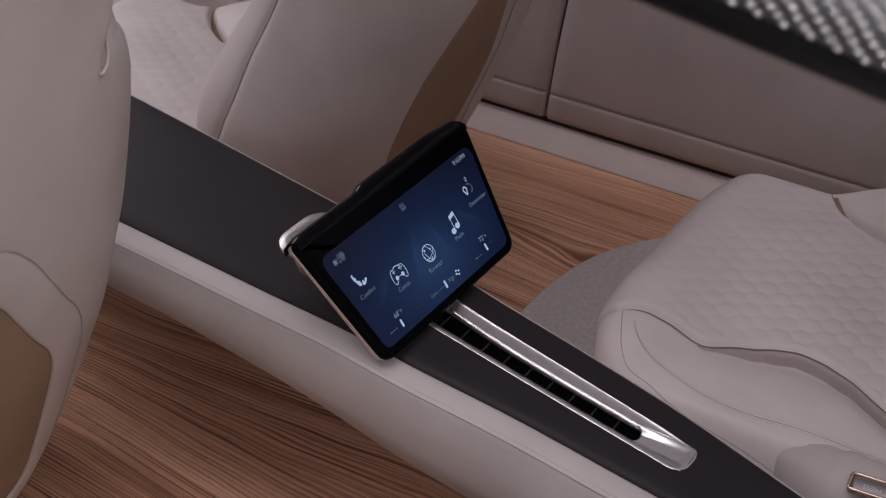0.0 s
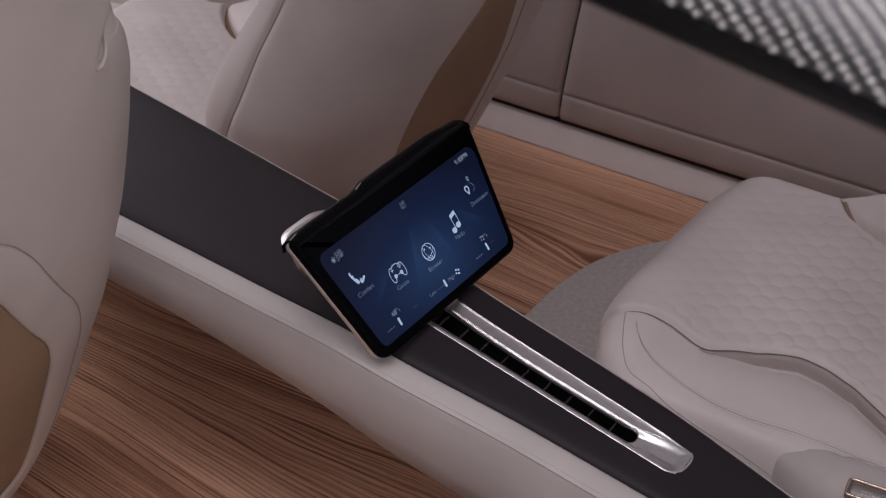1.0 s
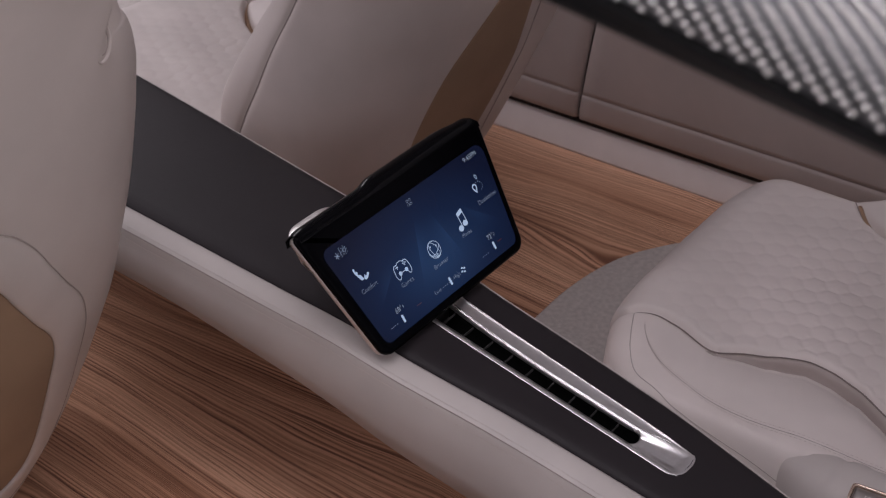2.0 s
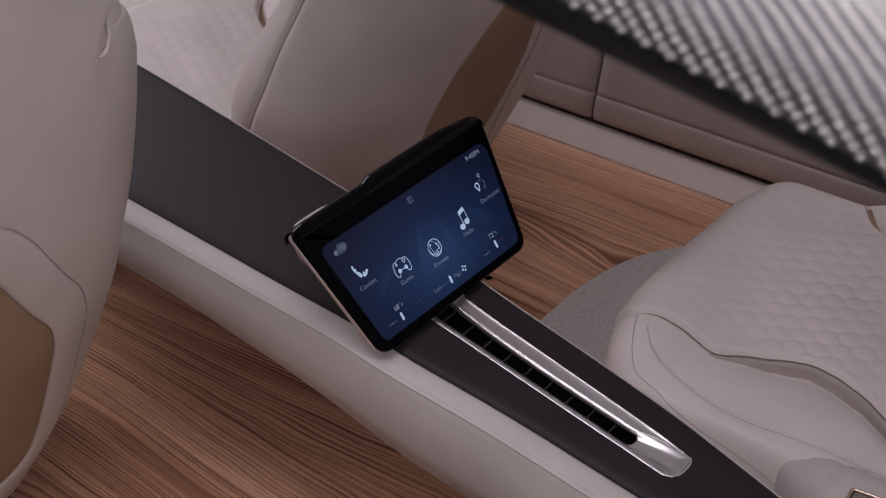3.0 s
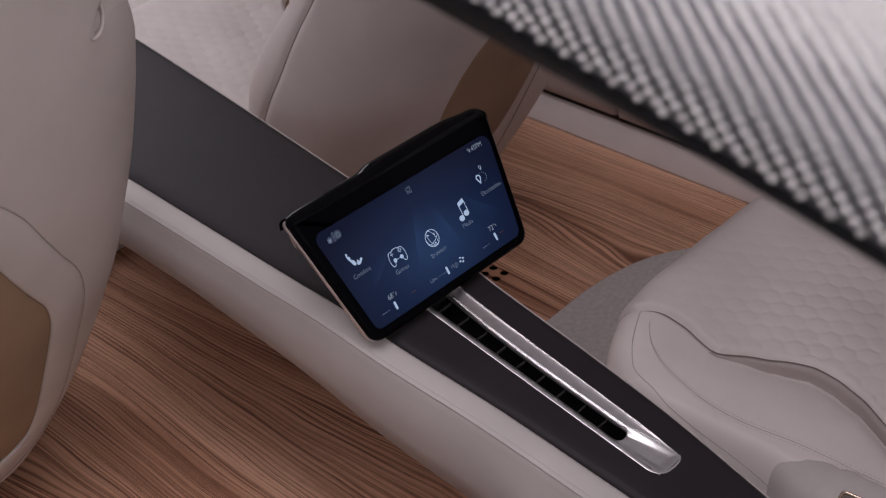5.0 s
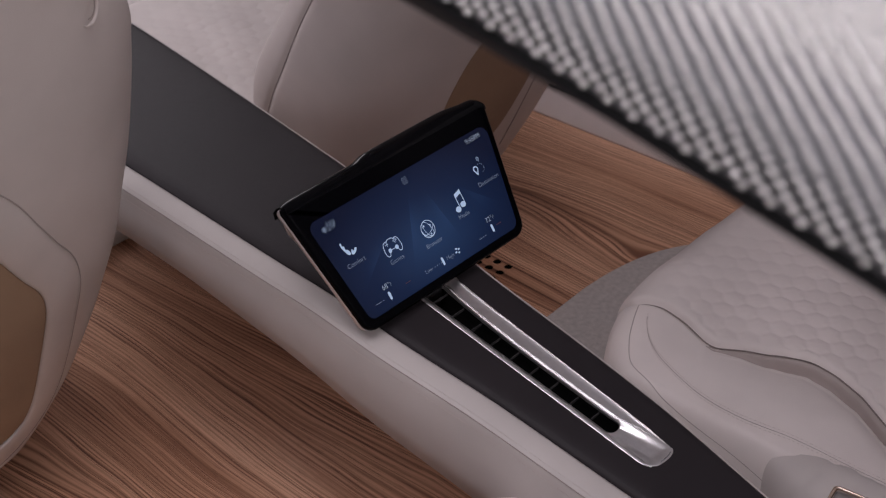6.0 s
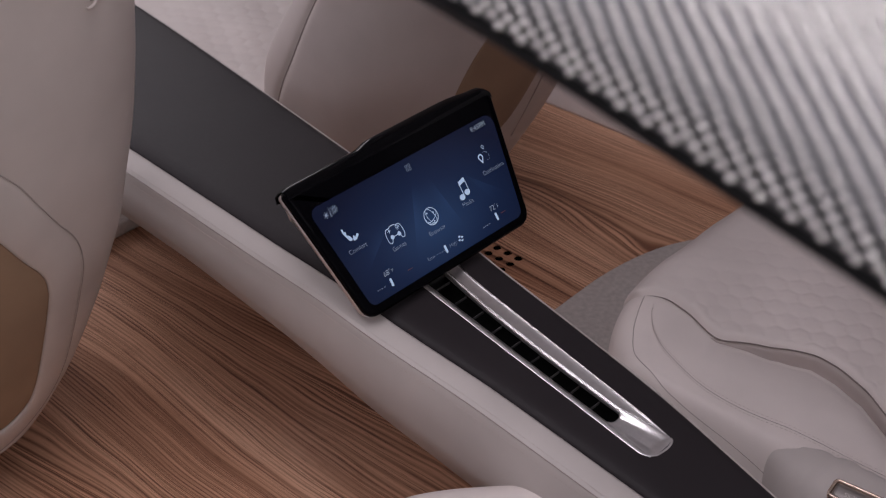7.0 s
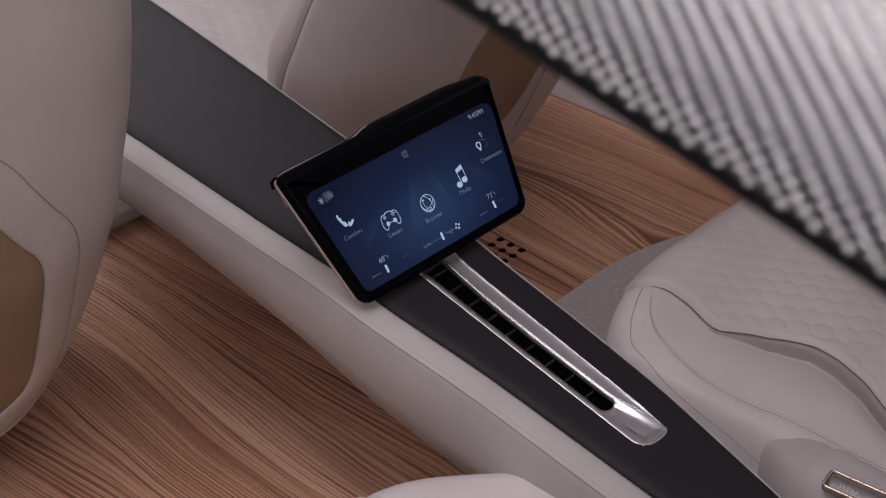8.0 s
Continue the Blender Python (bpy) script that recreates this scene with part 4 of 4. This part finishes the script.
def rear_seat(mirror, label, fine, back=0.0):
    root = empty("rear_seat", (0.0, 0.0, 0.0))
    ob, at, edge = seat_cushion(root, 0.085 + back, 0.62, 0.430, 0.345, 0.245, 0.225, mirror, 0.0022 if fine else 0.005)
    if fine:
        # piping round the quilted middle
        for sg in (-1, 1):
            line = []
            for x in np.linspace(0.004, 0.52, 120):
                side = edge(sg, x)
                line.append(at(x + bow_of(side), side * 0.998, 0.0012))
            flat = np.array([tuple(p) for p in line])
            for _ in range(3):
                flat[1:-1] = 0.25 * flat[:-2] + 0.5 * flat[1:-1] + 0.25 * flat[2:]
            line = [Vector(p) for p in flat]
            tube("piping", line if sg < 0 else line[34:], 0.0009, PIPING, root, "thin dark piping")
            if sg < 0:
                tube("welt", [p + Vector((-0.0012, sg * 0.0036, -0.0014)) for p in line[:40]], [0.0024 * (1 - (k / 40) ** 3) + 0.0003 for k in range(40)], BEIGE_QUILT, root)
            if sg < 0:
                band = []
                for x, p in list(zip(np.linspace(0.004, 0.52, 120), line))[31:]:
                    side, w = edge(sg, x), float(np.interp(x, [0.13, 0.20, 0.42], [0.0, 0.005, 0.012]))
                    band.append([p + Vector((0, 0, -0.0010))] + [at(x + bow_of(side), side - q, 0.0006) + Vector((0, -0.0009, 0)) for q in np.linspace(0.0025, 0.007 + w, 9)])
                # Taupe stands in for the shade that falls on the gusset.
                sheet("lining", band, TAUPE, root, "leather gusset in the fold, its shade put into a darker colour")
            if sg > 0:
                tube("lining", [p + Vector((0, 0.0050, -0.0005)) for p in line[36:]], 0.0036, TAN, root, "tan lining in the fold")
        # bolster seams: a double row of stitches and a lower seam
        off = -0.010
        line = [at(x + off, sd, 0.0006) for x, sd in curve_through([(0.083, -0.212), (0.088, -0.222), (0.110, -0.247), (0.146, -0.271), (0.206, -0.292), (0.258, -0.297), (0.327, -0.292), (0.394, -0.288), (0.46, -0.286)], 120)]
        tube("seam", line, 0.00030, SEAM, root)
        for o in (-0.0042, 0.0042):
            dashes("stitching", [p + Vector((-o * 0.7, o, 0.0002)) for p in line], 0.0034, 0.0022, 0.00026, THREAD, root)
        line = [at(x + off, sd, 0.0004) for x, sd in curve_through([(0.056, -0.192), (0.074, -0.230), (0.091, -0.262), (0.118, -0.294), (0.163, -0.315), (0.200, -0.322), (0.278, -0.328), (0.340, -0.333)], 100)]
        tube("seam", line, 0.00045, SEAM, root)
    return tagged(root, label, "seat", group="rear seats")


rear_seat(1.0, "light beige quilted leather rear seat beside the door", True)
rear_seat(-1.0, "light beige quilted leather rear seat on the open side", False, 0.028)


back_x = smooth_table([0.03, 0.22, 0.38, 0.51, 0.62, 0.70, 0.85, 1.1], [-0.400, -0.308, -0.237, -0.195, -0.170, -0.158, -0.137, -0.10])


def backrest_point(u, z, yc, half, depth, grow=0.0, outer=0.0, inner=0.0):
    """A place on the backrest's skin: u turns from the inner front round the rear to the outer front."""
    w = half(z) + grow
    t = radians(u)
    n = 2.0 / 2.7
    c, s = math.cos(t), math.sin(t)
    y = yc + (w + (outer if c < 0 else inner)) * math.copysign(abs(c) ** n, -c)
    x = back_x(z) - depth / 2 + (depth / 2 + grow) * math.copysign(abs(s) ** n, s)
    return x, y, z


def front_seat(mirror, label, shift=0.0):
    root = empty("bucket_seat", (0.0, 0.0, 0.0))
    yc = 0.462 if mirror > 0 else 0.430
    outer = 0.038 if mirror > 0 else 0.0
    side = 1.0 if mirror > 0 else 0.0
    inner_at = lambda z: side * float(np.interp(z, [0.25, 0.34, 0.45, 0.55, 0.8], [0.024, 0.021, 0.005, -0.008, -0.02]))
    depth_at = smooth_table([0.05, 0.30, 0.45, 0.55, 0.65, 0.8, 1.1], [0.30, 0.320, 0.305, 0.275, 0.245, 0.20, 0.16])
    half = smooth_table([0.05, 0.10, 0.16, 0.28, 0.40, 0.55, 0.70, 0.78, 0.95, 1.10], [0.13, 0.185, 0.214, 0.241, 0.251, 0.252, 0.245, 0.207, 0.19, 0.15])
    if mirror < 0:
        # a round shoulder below the narrower head rest
        half = smooth_table([0.05, 0.10, 0.16, 0.28, 0.40, 0.55, 0.70, 0.735, 0.80, 0.95, 1.10], [0.13, 0.185, 0.214, 0.241, 0.251, 0.252, 0.246, 0.242, 0.207, 0.19, 0.15])
    zs = sorted(list(np.linspace(0.085, 1.08, 140)) + list(np.arange(0.66, 0.78, 0.002)))
    us = sorted(set(list(np.arange(0, 360, 5.0)) + list(np.arange(280, 360, 2.0)) + list(np.arange(20, 70, 1.0)) + [341.0, 342.0, 343.0, 344.0, 345.0]))
    seam_u = -17.0

    def narrow(z):
        """How far the near seat's inner side steps in above the shoulder."""
        if mirror > 0 or z < 0.66:
            return 0.0
        return max(0.0, half(z) - float(np.interp(z, [0.70, 0.95, 1.10], [0.2160, 0.19, 0.15]))) * (1 - min(1.0, max(0.0, (0.730 - z) / 0.055)) ** 0.42)

    def tuck(dy, z):
        """How far the near seat's shoulder lies behind the head rest's lower edge."""
        if mirror > 0 or dy > -0.138 or z < 0.55:
            return 0.0
        below = float(np.interp(dy, [-0.22, -0.1775, -0.157, -0.147, -0.138], [0.768, 0.760, 0.742, 0.727, 0.712])) - z
        ease = min(1.0, (-0.138 - dy) / 0.028)
        return 0.0085 * ease * ease * (3 - 2 * ease) * math.exp(-max(below, 0.0) / 0.028) / (1 + math.exp(min(60.0, -below / 0.0016)))

    def place(u, z, grow=0.0):
        a = (u + 180) % 360 - 180
        if mirror > 0:
            # a full roll along the inner edge, drawn in by its seam
            grow += (0.006 + 0.016 * math.exp(-((z - 0.36) / 0.08) ** 2)) * math.exp(-((a + 46) / 22) ** 2) - 0.0040 * math.exp(-((a - seam_u) / 2.4) ** 2)
        x, y, zz = backrest_point(u, z, yc, half, depth_at(z), grow, outer, inner_at(z))
        y += narrow(z) * max(0.0, (yc - y) / half(z)) ** 6
        return (x + shift - tuck(y - yc, z), mirror * y, zz)

    rows = [[place(u, z) for u in us] for z in zs]
    sheet("backrest", rows, SHELL, root, "smooth leather seat backrest", close_v=True, caps=True, flip=mirror > 0)
    # seam along the inner edge
    tube("seam", [place(-17 if mirror > 0 else -24, z, 0.0006) for z in np.linspace(0.2, 1.0, 60)], 0.0009, SEAM, root)
    # tan pocket let into the rear face
    if mirror > 0:
        outline = [(-0.135, 0.33), (-0.125, 0.40), (-0.085, 0.465), (-0.025, 0.535), (0.01, 0.555), (0.035, 0.535), (0.050, 0.44), (0.050, 0.30), (0.015, 0.20), (-0.08, 0.19), (-0.125, 0.25)]
    else:
        outline = [(0.0, 0.525), (-0.025, 0.485), (-0.052, 0.443), (-0.0745, 0.411), (-0.0845, 0.382), (-0.0882, 0.345), (-0.0900, 0.26), (-0.0875, 0.19), (-0.072, 0.160), (-0.03, 0.145), (0.05, 0.16), (0.085, 0.26), (0.085, 0.42), (0.06, 0.52), (0.028, 0.548)]
    poly = [tuple(q) for q in curve_through(outline + outline[:3], 120)]
    poly = poly[10:10 + int(round(119 * len(outline) / (len(outline) + 2)))]

    def rear_at(dy, z, lift):
        w = half(z) + (outer if dy > 0 else inner_at(z))
        n = 2.7
        k = min(abs(dy) / w, 0.98)
        depth = depth_at(z)
        x = back_x(z) - depth / 2 + depth / 2 * (1 - k ** n) ** (1 / n)
        return (x + shift + lift - tuck(dy, z), mirror * (yc + dy), z)

    rings = []
    p = np.array(poly)
    c = p.mean(0)
    for k, lift in ((1.0, -0.001), (0.992, 0.0012), (0.97, 0.0018), (0.8, 0.0018), (0.6, 0.0018), (0.4, 0.0018), (0.2, 0.0018)):
        rings.append([rear_at(*(c + (q - c) * k), lift) for q in p])
    verts, faces = grid_mesh(rings, close_v=True)
    faces.append(tuple(len(p) * 6 + k for k in range(len(p)))[::-1])
    link_mesh("pocket", verts, [f[::-1] for f in faces] if mirror > 0 else faces, TAN, root, "tan suede pocket panel")
    if mirror < 0:
        # padded rim round the pocket, ending in a seam
        wide = 0.052
        rings = []
        for off, lift in ((0.0, 0.0), (0.0, 0.0030), (0.004, 0.0052), (0.015, 0.0062), (0.030, 0.0050), (0.044, 0.0022), (0.052, 0.0002), (0.054, -0.003)):
            rings.append([rear_at(np.clip(a, -0.97 * half(b), 0.97 * (half(b) + outer)), b, lift) for a, b in shrink(p, -off * wide / 0.052)])
        sheet("pocket_rim", rings, SHELL, root, "padded leather rim round the pocket", close_v=True, flip=mirror > 0)
        loop = [rear_at(np.clip(a, -0.97 * half(b), 0.97 * (half(b) + outer)), b, 0.0004) for a, b in shrink(p, -wide)]
        loop.append(loop[0])
        tube("seam", loop, 0.0008, SEAM, root)
    else:
        tube("seam", [rear_at(0.075 + 0.03 * (z - 0.3), z, 0.0006) for z in np.linspace(0.16, 0.75, 40)], 0.0010, SEAM, root)
    if mirror < 0:
        # gathered fold where the shoulder's seam ends
        fold = [rear_at(a, b, 0.0004) for a, b in curve_through([(-0.1590, 0.7455), (-0.1630, 0.7350), (-0.1605, 0.7220), (-0.1530, 0.7130), (-0.1440, 0.7120), (-0.1380, 0.7160)], 30)]
        tube("eyelet", fold, [0.0006 + 0.0020 * math.sin(math.pi * k / 29) for k in range(30)], SHELL, root)
        tube("seam", [rear_at(a, b, 0.0003) for a, b in curve_through([(-0.1565, 0.7395), (-0.1590, 0.7330), (-0.1575, 0.7240), (-0.1520, 0.7185), (-0.1460, 0.7185)], 20)], 0.0006, SEAM, root)
    _, at, edge = seat_cushion(root, -0.99, 0.40, 0.395 if mirror > 0 else 0.43, 0.28 if mirror > 0 else 0.26, 0.285, 0.268, mirror, 0.0024 if mirror > 0 else 0.006, quilt=0.0016, low=0.1, pinch=0.055 if mirror > 0 else 0.0)
    if mirror > 0:
        line = []
        for x in np.linspace(0.165, 0.40, 60):
            side = edge(1, x)
            line.append(at(x + bow_of(side), side * 0.998, 0.0010) + Vector((0, 0.0060, -0.003)))
        tube("lining", line, [0.001 + 0.0075 * min(1.0, k / 14) for k in range(60)], TAN, root, "tan lining in the fold")
    return tagged(root, label, "seat", group="front seats")


front_seat(1.0, "beige leather front seat with a tan pocket on its back")
front_seat(-1.0, "beige leather front seat with a tan pocket, beside the console")


# ---- seat wing with the release button ----
def wing():
    root = empty("seat_wing")
    rows = []
    for x in np.linspace(0.374, 0.75, 100):
        k = min(1.0, (x - 0.374) / 0.130)
        w = 0.0050 + 0.053 * math.sin(k * math.pi / 2) ** 0.75
        round_off = (1 - min(1.0, (x - 0.374) / 0.028)) ** 2
        top = 0.226 + 0.028 * math.sin(k * math.pi / 2) - 0.040 * round_off
        ring = []
        for a in np.linspace(0, 2 * math.pi, 36, endpoint=False):
            c, q = math.cos(a), math.sin(a)
            fold = 0.0026 * math.exp(-((x - 0.440 - 0.25 * (c + 1) * w) / 0.006) ** 2) + 0.0018 * math.exp(-((x - 0.462 - 0.30 * (c + 1) * w) / 0.007) ** 2)
            y = 0.121 - 0.02 * k + (w - fold) * math.copysign(abs(c) ** 0.7, c)
            z = 0.13 + (top - 0.13) * math.copysign(abs(q) ** 0.7, q) + 0.10 * (y - 0.098) * max(q, 0) - fold * max(q, 0)
            ring.append((x, y, z))
        rows.append(ring)
    sheet("body", rows, BEIGE, root, "padded beige leather", close_v=True, caps=True)
    # seat button: rose gold frame round a dark key with worn bars of lettering
    turn = pose(0.524, 0.0840, 0.2545, 5.5, 2.0, 8)
    frame_out = rounded_outline([(-0.042, -0.0135), (0.042, -0.0135), (0.042, 0.0135), (-0.042, 0.0135)], [0.006] * 4, 6)
    rings = []
    for off, z in ((0.0, -0.004), (0.0, 0.0016), (0.0008, 0.0026), (0.0024, 0.0028), (0.0034, 0.0018), (0.0038, -0.001)):
        rings.append([tuple(turn @ Vector((x, y, z))) for x, y in shrink(frame_out, off)])
    bezel = sheet("button_frame", rings, GOLD, root, "polished rose gold button frame", close_v=True)
    # the key has a long ridge, its lower slope lettered
    prof = [(-0.0092, -0.001), (-0.0090, 0.0004), (-0.0084, 0.0009), (0.0012, 0.0028), (0.0022, 0.0030), (0.0032, 0.0028), (0.0084, 0.0012), (0.0090, 0.0006), (0.0092, -0.001)]
    rows = []
    for x, k in ((-0.0375, 0.0), (-0.0372, 0.5), (-0.0362, 0.9), (-0.033, 1.0), (0.0, 1.0), (0.033, 1.0), (0.0362, 0.9), (0.0372, 0.5), (0.0375, 0.0)):
        rows.append([tuple(turn @ Vector((x, y * (0.93 + 0.07 * k), -0.001 + (z + 0.001) * k))) for y, z in prof])
    button = sheet("button", rows, KEY, root, "satin grey button with a long ridge")
    word = text_mesh("lettering", "PRESS", 0.0078, 0, 0, 0, TRIM, button)
    word.matrix_world = turn @ pose(-0.016, -0.0036, 0.0023, 11.2, 0, 0) @ pose(0, 0, 0, 0, 0, 180)
    return tagged(root, "padded beige leather seat wing with a rose gold framed button", "seat wing")


wing()


# ---- near roof rail with the woven panel ----
def roof():
    root = empty("roof_rail")
    o, d = Vector((0.0, -0.627, 1.168)), Vector((1.0, -0.067, -0.111)).normalized()
    out = Vector((0, -1, 0)) - d * Vector((0, -1, 0)).dot(d)
    out.normalize()
    up = d.cross(out)
    if up.z < 0:
        up = -up
    at = lambda s, a, b: o + d * s - out * a + up * b
    START, END = 0.40, 1.50
    SLOPES = (1.02, 1.42, 1.75, 1.75, 1.5, 1.3, 1.15)

    def lean(s):
        """The weave's edge runs a little across the seal."""
        return 0.041 - 0.065 * s

    rows = []
    for s in np.linspace(START, END, 40):
        k = lean(s) - 0.008
        rows.append([at(s, a, b) for a, b in [(0.0, 0.002), (0.02, 0.0), (0.05, 0.0), (0.05, 0.03), (k + 0.010, 0.0200), (k + 0.0030, 0.0180), (k + 0.0002, 0.0160), (k + 0.0002, 0.0125), (k + 0.0030, 0.0100), (0.4 * k, 0.0058)]])
    sheet("seal", rows, RUBBER, root, "soft black rubber seal", close_v=True, caps=True)
    fc = curve_through([(-0.0070, 0.0180), (-0.0085, 0.0250), (-0.0070, 0.0320), (-0.0010, 0.0382), (0.012, 0.0430), (0.04, 0.0485), (0.12, 0.060), (0.19, 0.068), (0.24, 0.073)], 160)
    sheet("panel", [[at(s, a + lean(s), b) for a, b in fc] for s in np.linspace(START, END, 40)], WEAVE_BASE, root, "dark backing cloth under the weave")
    # beads of the weave in slanted rows
    seg = np.linalg.norm(np.diff(fc, axis=0), axis=1)
    run = np.concatenate([[0], np.cumsum(seg)])
    unit = [(math.cos(t) * math.cos(p), math.sin(t) * math.cos(p), math.sin(p)) for p in (0.0, 0.5, 1.05) for t in np.linspace(0, 2 * math.pi, 8, endpoint=False)] + [(0, 0, 1)]
    quads = [(8 * j + k, 8 * j + (k + 1) % 8, 8 * j + 8 + (k + 1) % 8, 8 * j + 8 + k) for j in range(2) for k in range(8)] + [(16 + k, 16 + (k + 1) % 8, 24) for k in range(8)]
    verts, faces = [], []
    pitch_s = 0.0107
    r, slip, slope = 0.0016, 0.0, 1.1
    while r < 0.21:
        a, b = np.interp(r, run, fc[:, 0]), np.interp(r, run, fc[:, 1])
        a2, b2 = np.interp(r + 0.002, run, fc[:, 0]), np.interp(r + 0.002, run, fc[:, 1])
        t_vec = (at(0, a2, b2) - at(0, a, b)).normalized()
        n_vec = t_vec.cross(d).normalized()
        if n_vec.dot(up + out) < 0:
            n_vec = -n_vec
        wide = float(np.interp(r, [0.006, 0.05], [0.0018, 0.0026]))
        tall = float(np.interp(r, [0.006, 0.04], [0.0011, 0.0012]))
        e_vec = (d + t_vec * float(np.interp(r, [0.04, 0.10], [0.0, 0.40]))).normalized()
        # rows between the columns fill in away from the lip
        fill = float(np.interp(r, [0.026, 0.055, 0.08], [0.0, 0.7, 1.0]))
        for i in range(-40, 2 * int(1.7 / pitch_s) + 60):
            s = START + 0.02 + 0.5 * i * pitch_s - slip
            size = fill if i % 2 else 1.0
            if not START < s < END or size < 0.15:
                continue
            c = at(s, a + lean(s), b) + Vector((random.uniform(-1, 1), random.uniform(-1, 1), random.uniform(-1, 1))) * 0.00022 - n_vec * 0.0010 * (1 - size)
            k = len(verts)
            for ux, uy, uz in unit:
                verts.append(c + e_vec * (ux * wide * size) + t_vec * (uy * tall * (0.4 + 0.6 * size)) + n_vec * (uz * 0.0021 * size))
            faces += [tuple(k + q for q in f) for f in quads]
        slope = float(np.interp(r, [0.0, 0.008, 0.016, 0.03, 0.06, 0.10, 0.20], SLOPES))
        step = float(np.interp(r, [0.03, 0.07], [0.0039, 0.0044])) / math.sqrt(1 + slope * slope)
        r += step
        slip += slope * step
    weave = link_mesh("weave", verts, faces, PEARL, root, "raised silver beads of the woven cloth")
    tagged(weave, kind="stuff")
    return tagged(root, "roof rail covered in silver woven mesh with a black seal", "roof rail")


roof()
